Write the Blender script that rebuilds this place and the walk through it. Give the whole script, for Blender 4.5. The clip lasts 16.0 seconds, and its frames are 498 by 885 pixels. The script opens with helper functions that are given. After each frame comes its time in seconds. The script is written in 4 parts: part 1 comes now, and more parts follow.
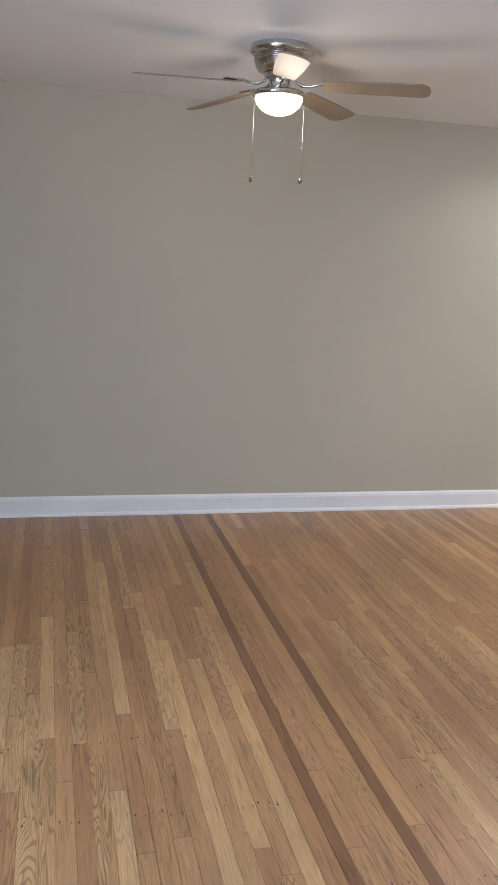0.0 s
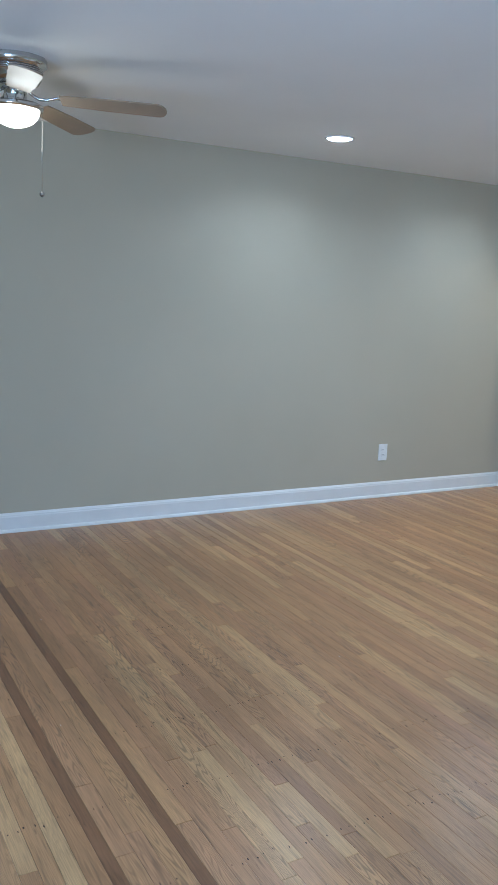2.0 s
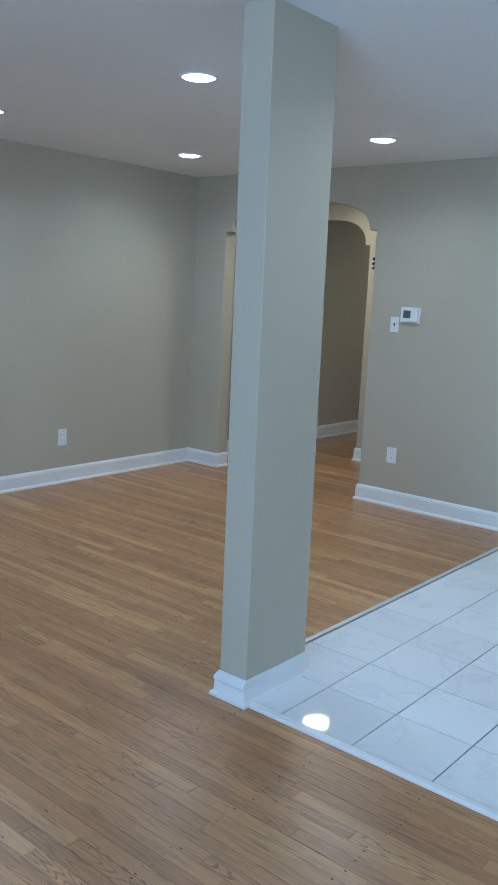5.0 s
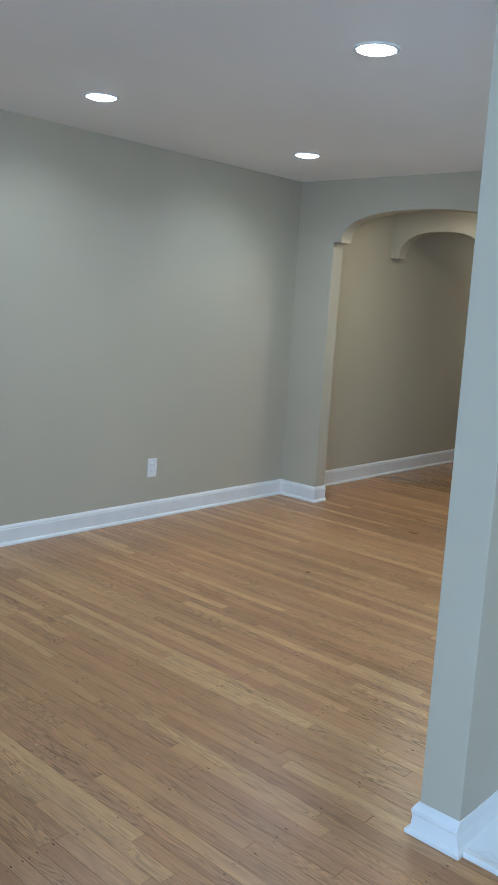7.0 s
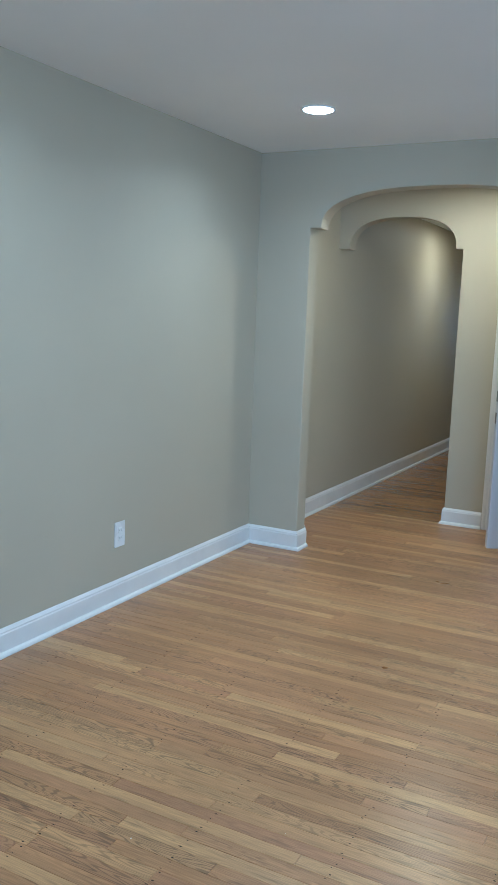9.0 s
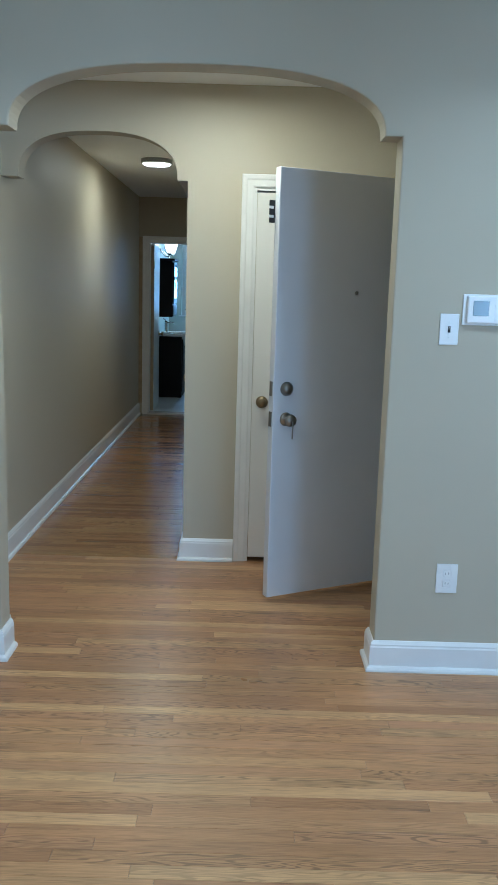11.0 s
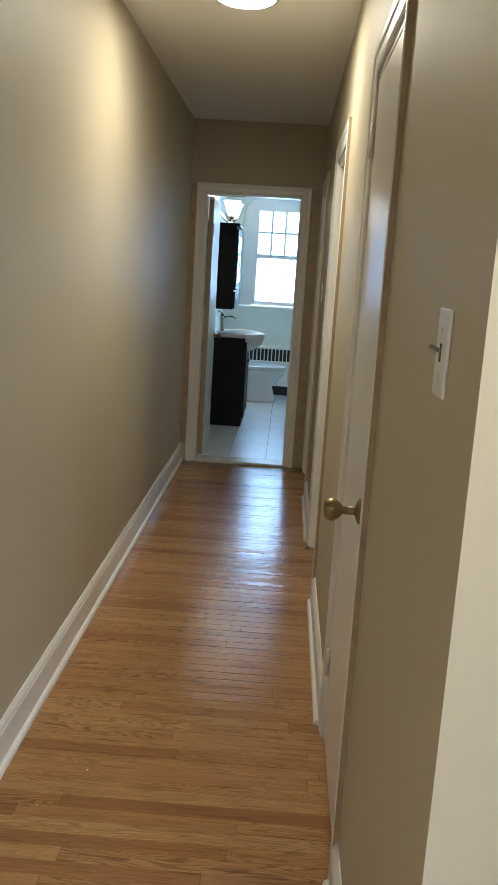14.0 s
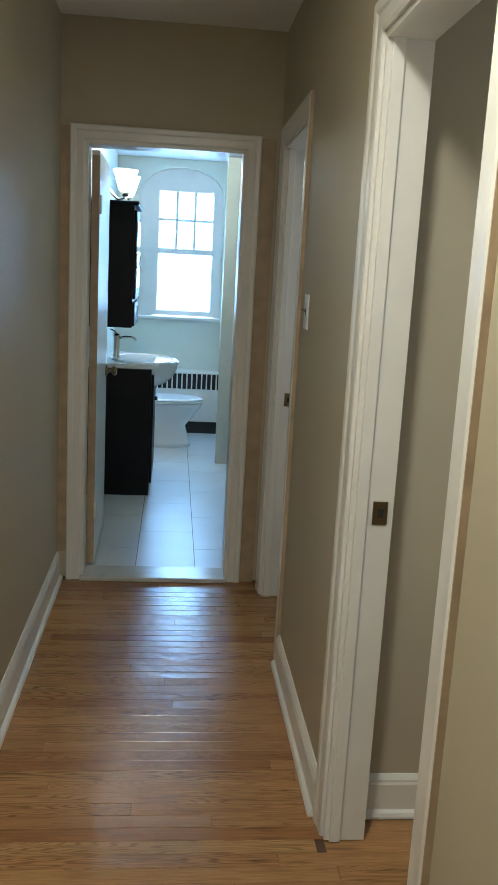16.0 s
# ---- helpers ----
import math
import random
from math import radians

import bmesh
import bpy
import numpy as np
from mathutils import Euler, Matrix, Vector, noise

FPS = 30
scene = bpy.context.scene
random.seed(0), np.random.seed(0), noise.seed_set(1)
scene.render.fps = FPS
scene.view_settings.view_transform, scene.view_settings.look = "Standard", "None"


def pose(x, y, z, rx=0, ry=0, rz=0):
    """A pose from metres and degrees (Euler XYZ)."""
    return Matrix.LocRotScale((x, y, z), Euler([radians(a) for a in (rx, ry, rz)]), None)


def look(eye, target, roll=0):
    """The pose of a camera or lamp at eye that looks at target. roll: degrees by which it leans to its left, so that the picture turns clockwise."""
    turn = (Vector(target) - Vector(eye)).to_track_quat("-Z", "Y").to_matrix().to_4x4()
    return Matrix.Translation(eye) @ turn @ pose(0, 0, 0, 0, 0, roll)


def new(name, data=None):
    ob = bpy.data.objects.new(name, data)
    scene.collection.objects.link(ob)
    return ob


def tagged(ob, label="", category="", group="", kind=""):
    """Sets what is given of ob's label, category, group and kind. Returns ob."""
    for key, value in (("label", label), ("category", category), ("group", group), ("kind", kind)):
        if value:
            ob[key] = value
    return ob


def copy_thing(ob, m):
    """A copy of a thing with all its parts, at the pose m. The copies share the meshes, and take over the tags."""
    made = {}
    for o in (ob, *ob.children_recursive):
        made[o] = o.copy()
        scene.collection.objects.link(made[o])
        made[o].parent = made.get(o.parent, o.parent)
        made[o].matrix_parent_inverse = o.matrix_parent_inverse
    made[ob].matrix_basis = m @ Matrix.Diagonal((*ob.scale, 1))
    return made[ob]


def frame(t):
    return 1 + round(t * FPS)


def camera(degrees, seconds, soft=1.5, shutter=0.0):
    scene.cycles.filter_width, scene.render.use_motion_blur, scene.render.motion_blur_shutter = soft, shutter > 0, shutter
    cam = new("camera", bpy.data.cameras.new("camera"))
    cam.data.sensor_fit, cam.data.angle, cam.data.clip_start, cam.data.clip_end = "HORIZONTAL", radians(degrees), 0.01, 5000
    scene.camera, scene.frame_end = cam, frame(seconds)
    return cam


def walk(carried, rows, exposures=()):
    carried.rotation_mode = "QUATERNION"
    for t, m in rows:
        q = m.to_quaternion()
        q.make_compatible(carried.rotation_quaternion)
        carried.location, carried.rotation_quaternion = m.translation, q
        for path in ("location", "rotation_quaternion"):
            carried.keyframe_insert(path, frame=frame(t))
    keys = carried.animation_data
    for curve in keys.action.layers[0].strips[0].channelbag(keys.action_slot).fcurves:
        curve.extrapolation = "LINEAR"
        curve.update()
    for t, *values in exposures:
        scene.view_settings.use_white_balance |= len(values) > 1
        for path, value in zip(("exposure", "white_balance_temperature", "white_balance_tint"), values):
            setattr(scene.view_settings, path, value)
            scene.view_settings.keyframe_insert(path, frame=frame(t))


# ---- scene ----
cam = camera(33.2, 16.0)
PATH = [
    (0, (0.439, -0.54, 1.583), (-1.463, -0.076, 1.177), 2.8),
    (0.5, (0.485, -0.537, 1.589), (-1.399, 0.017, 1.207), 2.9),
    (1, (0.497, -0.521, 1.58), (-1.349, 0.159, 1.223), 2.9),
    (1.5, (0.498, -0.5, 1.589), (-1.288, 0.324, 1.229), 2.6),
    (2, (0.509, -0.485, 1.593), (-1.207, 0.481, 1.24), 2.7),
    (2.5, (0.523, -0.46, 1.615), (-1.117, 0.637, 1.288), 2.6),
    (3, (0.546, -0.423, 1.598), (-0.99, 0.818, 1.282), 2.3),
    (3.5, (0.554, -0.401, 1.588), (-0.867, 0.967, 1.256), 2.5),
    (4, (0.568, -0.372, 1.591), (-0.739, 1.102, 1.246), 2.4),
    (4.2, (0.575, -0.385, 1.588), (-0.671, 1.141, 1.243), 2.6),
    (6.3, (0.235, -0.254, 1.565), (-1.072, 1.216, 1.202), 3.3),
    (6.5, (0.075, -0.226, 1.572), (-1.244, 1.236, 1.222), 3.4),
    (7, (-0.342, -0.167, 1.559), (-1.662, 1.3, 1.235), 3.7),
    (7.5, (-0.795, -0.063, 1.571), (-2.127, 1.399, 1.272), 3.5),
    (8, (-1.3, -0.043, 1.567), (-2.57, 1.474, 1.279), 3.4),
    (8.5, (-1.776, 0.081, 1.532), (-2.912, 1.7, 1.235), 2.7),
    (9, (-2.196, 0.274, 1.529), (-3.118, 2.023, 1.228), 2.1),
    (9.5, (-2.574, 0.555, 1.512), (-3.213, 2.425, 1.201), 0.9),
    (10, (-2.907, 0.99, 1.505), (-3.318, 2.922, 1.19), 0.7),
    (10.2, (-3.032, 1.177, 1.511), (-3.345, 3.125, 1.179), 0.9),
    (12.3, (-3.79, 3.489, 1.519), (-3.588, 5.445, 1.154), 2.0),
    (12.5, (-3.828, 3.738, 1.529), (-3.663, 5.698, 1.166), 2.1),
    (13, (-3.916, 4.352, 1.518), (-3.833, 6.317, 1.156), 2.6),
    (13.5, (-3.904, 5.013, 1.504), (-3.914, 6.978, 1.136), 2.8),
    (14, (-3.992, 5.621, 1.48), (-4.061, 7.579, 1.079), 3.5),
    (14.5, (-4.067, 6.224, 1.473), (-4.13, 8.177, 1.049), 3.7),
    (15, (-4.179, 6.858, 1.485), (-4.213, 8.811, 1.058), 3.5),
    (15.5, (-4.261, 7.452, 1.472), (-4.184, 9.408, 1.059), 3.3),
    (16, (-4.232, 8.085, 1.492), (-4.043, 10.037, 1.099), 3.1),
]
EXPOSURES = [(0, 0.24, 6300, 17), (0.7, 0.16, 5500, 9), (1.5, 0.08, 5020, 4), (2.5, 0.06, 5000, 4), (4, -0.41, 5000, 3), (7, -0.05, 5220, 3), (8.5, 0.08, 4900, 0), (10, 0.18, 4680, -2),
             (12.3, -0.12, 4700, -1), (13, -0.12, 4740, 0), (13.5, 0.28, 4980, 2), (14.2, 0.97, 5850, 6), (15, 1.03, 5430, 4), (15.6, 1.08, 5360, 3), (16, 1.12, 5280, 2)]
walk(cam, [(t, look(e, g, r)) for t, e, g, r in PATH], EXPOSURES)

# ---- plan, in metres: x across the hall, y along it ----
WEST, EAST, SOUTH = -4.77, 2.6, -2.5
ARCH_Y, ARCH_BACK = 5.19, 5.32
VEST_Y, VEST_BACK, SOFFIT_BACK = 6.53, 6.65, 7.29
HALL_W, HALL_E, HALL_END = -4.755, -3.778, 11.99
WALL_T = 0.11
BATH_Y, BATH_N = 12.13, 15.98
CEIL, CEIL_V, CEIL_H, CEIL_B = 2.555, 2.55, 2.54, 2.48

# ---- world and large lights ----
world = bpy.data.worlds.new("world")
scene.world = world
world.use_nodes = True
wn = world.node_tree
sky = wn.nodes.new("ShaderNodeTexSky")
sky.sky_type, sky.sun_disc, sky.sun_elevation, sky.sun_rotation = "NISHITA", False, radians(40), radians(200)
wn.links.new(sky.outputs[0], wn.nodes["Background"].inputs[0])
wn.nodes["Background"].inputs[1].default_value = 0.12


def lamp(name, kind, m, power, colour, **kw):
    data = bpy.data.lights.new(name, kind)
    data.energy, data.color = power, colour
    for k, v in kw.items():
        if k == "size":
            data.size = v
        elif k == "size_y":
            data.size_y = v
        elif k == "shape":
            data.shape = v
        elif k == "spread":
            data.spread = v
        elif k == "radius":
            data.shadow_soft_size = v
    ob = new(name, data)
    ob.matrix_world = m
    return ob


COOL = (0.95, 0.975, 1.0)
WARM = (1.0, 0.82, 0.57)
DAY = (0.54, 0.73, 1.0)
# the last two, over the tile, are unseen lamps added to extend the grid
DOWNLIGHTS = [(-3.968, 2.574), (-3.978, 4.263), (-2.326, 2.621), (-2.362, 4.333), (-0.60, 2.62), (-0.60, 4.33)]
for x, y in DOWNLIGHTS:
    lamp("downlight_lamp", "AREA", pose(x, y, CEIL - 0.021), 5.7, COOL, shape="DISK", size=0.14, spread=radians(150))
lamp("hall_lamp", "AREA", pose(-4.23, 9.10, CEIL_H - 0.055), 8.2, WARM, shape="DISK", size=0.23)
lamp("vestibule_lamp", "AREA", pose(-3.585, 5.86, CEIL_V - 0.055), 12.5, WARM, shape="DISK", size=0.23)
lamp("fan_lamp", "POINT", pose(-3.42, 0.462, 2.235), 4.0, (1.0, 0.88, 0.68), radius=0.09)
lamp("window_daylight", "AREA", pose(0.6, SOUTH - 0.02, 1.38, -90, 0, 180), 200.0, DAY, shape="RECTANGLE", size=2.3, size_y=1.3)
lamp("bathroom_daylight", "AREA", pose(-4.135, BATH_N + 0.14, 1.66, -90, 0, 0), 10.5, (0.38, 0.64, 1.0), shape="RECTANGLE", size=0.5, size_y=1.05)
lamp("side_room_daylight", "AREA", pose(-2.25, 9.5, 1.5, 0, 90, 0), 1.9, (1.0, 0.93, 0.82), shape="RECTANGLE", size=1.0, size_y=0.7)
# added fill in the unseen far room, brightens the hall end; no window there
lamp("far_room_fill", "AREA", pose(-2.91, 11.45, 1.5, 0, 90, 0), 1.2, (1.0, 0.95, 0.88), shape="RECTANGLE", size=1.0, size_y=0.8)
lamp("vanity_lamp", "POINT", pose(-4.588, 14.16, 2.16), 5.5, (1.0, 0.88, 0.70), radius=0.05)


# ---- materials ----
def material(name, colour, rough=0.6, metal=0.0, vary=0.06, scale=3.0, fine=60.0, bump=0.02, coat=0.0, spec=0.5, dist=0.002):
    m = bpy.data.materials.new(name)
    m.use_nodes = True
    n, l = m.node_tree.nodes, m.node_tree.links
    b = n["Principled BSDF"]
    b.inputs["Roughness"].default_value, b.inputs["Metallic"].default_value = rough, metal
    b.inputs["Coat Weight"].default_value, b.inputs["Specular IOR Level"].default_value = coat, spec
    geo = n.new("ShaderNodeNewGeometry")
    big, small = n.new("ShaderNodeTexNoise"), n.new("ShaderNodeTexNoise")
    big.inputs["Scale"].default_value, small.inputs["Scale"].default_value = scale, fine
    big.inputs["Detail"].default_value, small.inputs["Detail"].default_value = 4, 3
    for t in (big, small):
        l.new(geo.outputs["Position"], t.inputs["Vector"])
    ramp = n.new("ShaderNodeMapRange")
    ramp.inputs["From Min"].default_value, ramp.inputs["From Max"].default_value = 0.3, 0.7
    ramp.inputs["To Min"].default_value, ramp.inputs["To Max"].default_value = 1 - vary, 1 + vary
    l.new(big.outputs[0], ramp.inputs[0])
    mix = n.new("ShaderNodeVectorMath")
    mix.operation = "SCALE"
    mix.inputs[0].default_value = colour
    l.new(ramp.outputs[0], mix.inputs["Scale"])
    l.new(mix.outputs[0], b.inputs["Base Color"])
    rr = n.new("ShaderNodeMapRange")
    rr.inputs["To Min"].default_value, rr.inputs["To Max"].default_value = rough * 0.85, min(1, rough * 1.15)
    l.new(big.outputs[0], rr.inputs[0])
    l.new(rr.outputs[0], b.inputs["Roughness"])
    if bump:
        bp = n.new("ShaderNodeBump")
        bp.inputs["Strength"].default_value, bp.inputs["Distance"].default_value = bump, dist
        l.new(small.outputs[0], bp.inputs["Height"])
        l.new(bp.outputs[0], b.inputs["Normal"])
    return m


def glow(name, colour, strength):
    m = bpy.data.materials.new(name)
    m.use_nodes = True
    b = m.node_tree.nodes["Principled BSDF"]
    b.inputs["Base Color"].default_value = (0.85, 0.85, 0.85, 1)
    b.inputs["Emission Color"].default_value = (*colour, 1)
    b.inputs["Emission Strength"].default_value = strength
    return m


def wood(name, ramp_colours, island=False, rough=0.30, dull=0.0, wavy=0.12, figure=1.0):
    """Strip oak: each board its own tone, long grain with cathedral rings, pores and worn patches."""
    m = bpy.data.materials.new(name)
    m.use_nodes = True
    n, l = m.node_tree.nodes, m.node_tree.links
    b = n["Principled BSDF"]
    geo = n.new("ShaderNodeNewGeometry")
    if island:
        rnd = geo.outputs["Random Per Island"]
    else:
        rnd = n.new("ShaderNodeObjectInfo").outputs["Random"]
    shift = n.new("ShaderNodeVectorMath")
    shift.operation = "MULTIPLY_ADD"
    comb = n.new("ShaderNodeCombineXYZ")
    for i in range(3):
        l.new(rnd, comb.inputs[i])
    l.new(comb.outputs[0], shift.inputs[0])
    shift.inputs[1].default_value = (37, 53, 11)
    l.new(geo.outputs["Position"], shift.inputs[2])
    stretch = n.new("ShaderNodeMapping")
    stretch.inputs["Scale"].default_value = (0.9, 10.0, 1.0)
    l.new(shift.outputs[0], stretch.inputs["Vector"])
    warp = n.new("ShaderNodeTexNoise")
    warp.inputs["Scale"].default_value, warp.inputs["Detail"].default_value = 1.3, 2
    l.new(stretch.outputs[0], warp.inputs["Vector"])
    rings = n.new("ShaderNodeMath")
    rings.operation = "MULTIPLY"
    rings.inputs[1].default_value = 190.0
    l.new(warp.outputs[0], rings.inputs[0])
    sine = n.new("ShaderNodeMath")
    sine.operation = "SINE"
    l.new(rings.outputs[0], sine.inputs[0])
    pore_map = n.new("ShaderNodeMapping")
    pore_map.inputs["Scale"].default_value = (7.0, 260.0, 1.0)
    l.new(shift.outputs[0], pore_map.inputs["Vector"])
    pores = n.new("ShaderNodeTexNoise")
    pores.inputs["Scale"].default_value, pores.inputs["Detail"].default_value = 1.6, 4
    l.new(pore_map.outputs[0], pores.inputs["Vector"])
    tone = n.new("ShaderNodeValToRGB")
    cr = tone.color_ramp
    while len(cr.elements) < len(ramp_colours):
        cr.elements.new(0.5)
    for i, (p, c) in enumerate(ramp_colours):
        cr.elements[i].position, cr.elements[i].color = p, (*c, 1)
    l.new(rnd, tone.inputs[0])

    def scale_by(col, fac_out, lo, hi, frm=(-1, 1)):
        mr = n.new("ShaderNodeMapRange")
        mr.inputs["From Min"].default_value, mr.inputs["From Max"].default_value = frm
        mr.inputs["To Min"].default_value, mr.inputs["To Max"].default_value = lo, hi
        l.new(fac_out, mr.inputs[0])
        vm = n.new("ShaderNodeVectorMath")
        vm.operation = "SCALE"
        l.new(col, vm.inputs[0])
        l.new(mr.outputs[0], vm.inputs["Scale"])
        return vm.outputs[0]

    flat = n.new("ShaderNodeMath")
    flat.operation = "MULTIPLY"
    flat.inputs[1].default_value = 7.31
    l.new(rnd, flat.inputs[0])
    frac = n.new("ShaderNodeMath")
    frac.operation = "FRACT"
    l.new(flat.outputs[0], frac.inputs[0])
    depth = n.new("ShaderNodeMapRange")
    depth.inputs["From Min"].default_value, depth.inputs["From Max"].default_value = 0.2, 1.0
    depth.inputs["To Min"].default_value, depth.inputs["To Max"].default_value = 0.06, figure
    l.new(frac.outputs[0], depth.inputs[0])
    late = n.new("ShaderNodeMapRange")
    late.interpolation_type = "SMOOTHSTEP"
    late.inputs["From Min"].default_value, late.inputs["From Max"].default_value = 0.1, 1.0
    l.new(sine.outputs[0], late.inputs[0])
    broken = n.new("ShaderNodeMath")
    broken.operation = "MULTIPLY"
    l.new(late.outputs[0], broken.inputs[0])
    l.new(pores.outputs[0], broken.inputs[1])
    ring = n.new("ShaderNodeMath")
    ring.operation = "MULTIPLY"
    l.new(broken.outputs[0], ring.inputs[0])
    l.new(depth.outputs[0], ring.inputs[1])
    col = scale_by(tone.outputs[0], ring.outputs[0], 1.04, 0.04, (0, 1))
    col = scale_by(col, pores.outputs[0], 0.76, 1.07, (0.32, 0.60))
    streak_map = n.new("ShaderNodeMapping")
    streak_map.inputs["Scale"].default_value = (1.2, 13.0, 1.0)
    l.new(shift.outputs[0], streak_map.inputs["Vector"])
    streak = n.new("ShaderNodeTexNoise")
    streak.inputs["Scale"].default_value, streak.inputs["Detail"].default_value = 1.5, 5
    l.new(streak_map.outputs[0], streak.inputs["Vector"])
    col = scale_by(col, streak.outputs[0], 0.88, 1.08, (0.30, 0.66))
    flaw_map = n.new("ShaderNodeMapping")
    flaw_map.inputs["Scale"].default_value = (2.2, 30.0, 1.0)
    l.new(shift.outputs[0], flaw_map.inputs["Vector"])
    flaw = n.new("ShaderNodeTexNoise")
    flaw.inputs["Scale"].default_value, flaw.inputs["Detail"].default_value = 2.4, 2
    l.new(flaw_map.outputs[0], flaw.inputs["Vector"])
    col = scale_by(col, flaw.outputs[0], 1.0, 0.60, (0.58, 0.76))
    knot_map = n.new("ShaderNodeMapping")
    knot_map.inputs["Scale"].default_value = (9.0, 42.0, 1.0)
    l.new(shift.outputs[0], knot_map.inputs["Vector"])
    knot = n.new("ShaderNodeTexNoise")
    knot.inputs["Scale"].default_value, knot.inputs["Detail"].default_value = 1.5, 3
    l.new(knot_map.outputs[0], knot.inputs["Vector"])
    col = scale_by(col, knot.outputs[0], 1.0, 0.52, (0.69, 0.80))
    patch = n.new("ShaderNodeTexNoise")
    patch.inputs["Scale"].default_value, patch.inputs["Detail"].default_value = 1.1, 5
    l.new(geo.outputs["Position"], patch.inputs["Vector"])
    col = scale_by(col, patch.outputs[0], 0.80, 1.12, (0.3, 0.7))
    l.new(col, b.inputs["Base Color"])
    rr = n.new("ShaderNodeMapRange")
    rr.inputs["From Min"].default_value, rr.inputs["From Max"].default_value = 0.3, 0.7
    rr.inputs["To Min"].default_value, rr.inputs["To Max"].default_value = rough * 0.9, rough * 1.2 + dull
    l.new(patch.outputs[0], rr.inputs[0])
    l.new(rr.outputs[0], b.inputs["Roughness"])
    bp = n.new("ShaderNodeBump")
    bp.inputs["Strength"].default_value, bp.inputs["Distance"].default_value = 0.10, 0.0015
    l.new(pores.outputs[0], bp.inputs["Height"])
    finish = n.new("ShaderNodeTexNoise")
    finish.inputs["Scale"].default_value, finish.inputs["Detail"].default_value = 22.0, 2
    l.new(geo.outputs["Position"], finish.inputs["Vector"])
    ripple = n.new("ShaderNodeBump")
    ripple.inputs["Strength"].default_value, ripple.inputs["Distance"].default_value = wavy, 0.004
    l.new(finish.outputs[0], ripple.inputs["Height"])
    l.new(ripple.outputs[0], bp.inputs["Normal"])
    l.new(bp.outputs[0], b.inputs["Normal"])
    return m


def stone(name):
    """Polished white marble tile with faint grey veins and a soft tone of its own per piece."""
    m = material(name, (0.74, 0.75, 0.76), 0.035, vary=0.05, scale=5.0, bump=0.0)
    n, l = m.node_tree.nodes, m.node_tree.links
    b = n["Principled BSDF"]
    info, geo = n.new("ShaderNodeObjectInfo"), n.new("ShaderNodeNewGeometry")
    off = n.new("ShaderNodeVectorMath")
    off.operation = "MULTIPLY_ADD"
    comb = n.new("ShaderNodeCombineXYZ")
    for i in range(3):
        l.new(info.outputs["Random"], comb.inputs[i])
    l.new(comb.outputs[0], off.inputs[0])
    off.inputs[1].default_value = (31, 17, 23)
    l.new(geo.outputs["Position"], off.inputs[2])
    w = n.new("ShaderNodeTexNoise")
    w.inputs["Scale"].default_value, w.inputs["Detail"].default_value, w.inputs["Distortion"].default_value = 2.6, 6, 1.2
    l.new(off.outputs[0], w.inputs["Vector"])
    r = n.new("ShaderNodeValToRGB")
    r.color_ramp.elements[0].position, r.color_ramp.elements[0].color = 0.47, (0.76, 0.77, 0.78, 1)
    r.color_ramp.elements[1].position, r.color_ramp.elements[1].color = 0.53, (0.76, 0.77, 0.77, 1)
    e = r.color_ramp.elements.new(0.50)
    e.color = (0.705, 0.715, 0.725, 1)
    l.new(w.outputs[0], r.inputs[0])
    t = n.new("ShaderNodeMapRange")
    t.inputs["To Min"].default_value, t.inputs["To Max"].default_value = 0.96, 1.03
    l.new(info.outputs["Random"], t.inputs[0])
    s = n.new("ShaderNodeVectorMath")
    s.operation = "SCALE"
    l.new(r.outputs[0], s.inputs[0])
    l.new(t.outputs[0], s.inputs["Scale"])
    l.new(s.outputs[0], b.inputs["Base Color"])
    return m


OAK = [(0.0, (0.345, 0.174, 0.075)), (0.08, (0.392, 0.202, 0.087)), (0.28, (0.452, 0.243, 0.104)), (0.46, (0.408, 0.208, 0.097)),
       (0.68, (0.478, 0.264, 0.114)), (0.90, (0.570, 0.342, 0.153)), (1.0, (0.360, 0.182, 0.080))]
PAINT = material("greige_wall_paint", (0.484, 0.438, 0.332), 0.56, vary=0.025, scale=1.4, fine=220, bump=0.05, dist=0.001, spec=0.30)
CEILING = material("white_ceiling_paint", (0.87, 0.87, 0.855), 0.8, vary=0.02, scale=1.2, fine=160, bump=0.05, dist=0.001)
EDGE = material("tan_overpainted_edge", (0.42, 0.325, 0.215), 0.5, vary=0.12, scale=14, bump=0.03)
TRIM = material("white_gloss_trim", (0.78, 0.77, 0.74), 0.30, vary=0.035, scale=6, fine=90, bump=0.03, dist=0.001)
DOOR = material("white_door_paint", (0.76, 0.74, 0.69), 0.33, vary=0.03, scale=3, fine=120, bump=0.04, dist=0.001)
METAL_DOOR = material("grey_white_steel_door", (0.68, 0.69, 0.71), 0.36, vary=0.03, scale=2.5, fine=140, bump=0.03, dist=0.001)
GROUT = material("grey_grout", (0.20, 0.195, 0.19), 0.9, vary=0.12, scale=8, fine=200, bump=0.2)
SUBFLOOR = material("dark_floor_joint", (0.10, 0.055, 0.03), 0.9, vary=0.2)
BOARD = wood("oak_board", OAK)
BOARDS = wood("oak_boards_joined", OAK, island=True)
HALL_OAK = [(0.0, (0.270, 0.128, 0.048)), (0.10, (0.365, 0.186, 0.072)), (0.40, (0.425, 0.232, 0.092)), (0.70, (0.395, 0.208, 0.082)), (0.94, (0.455, 0.260, 0.105)), (1.0, (0.300, 0.148, 0.056))]
HALL_BOARD = wood("polished_hall_oak_board", HALL_OAK, rough=0.17, wavy=0.55)
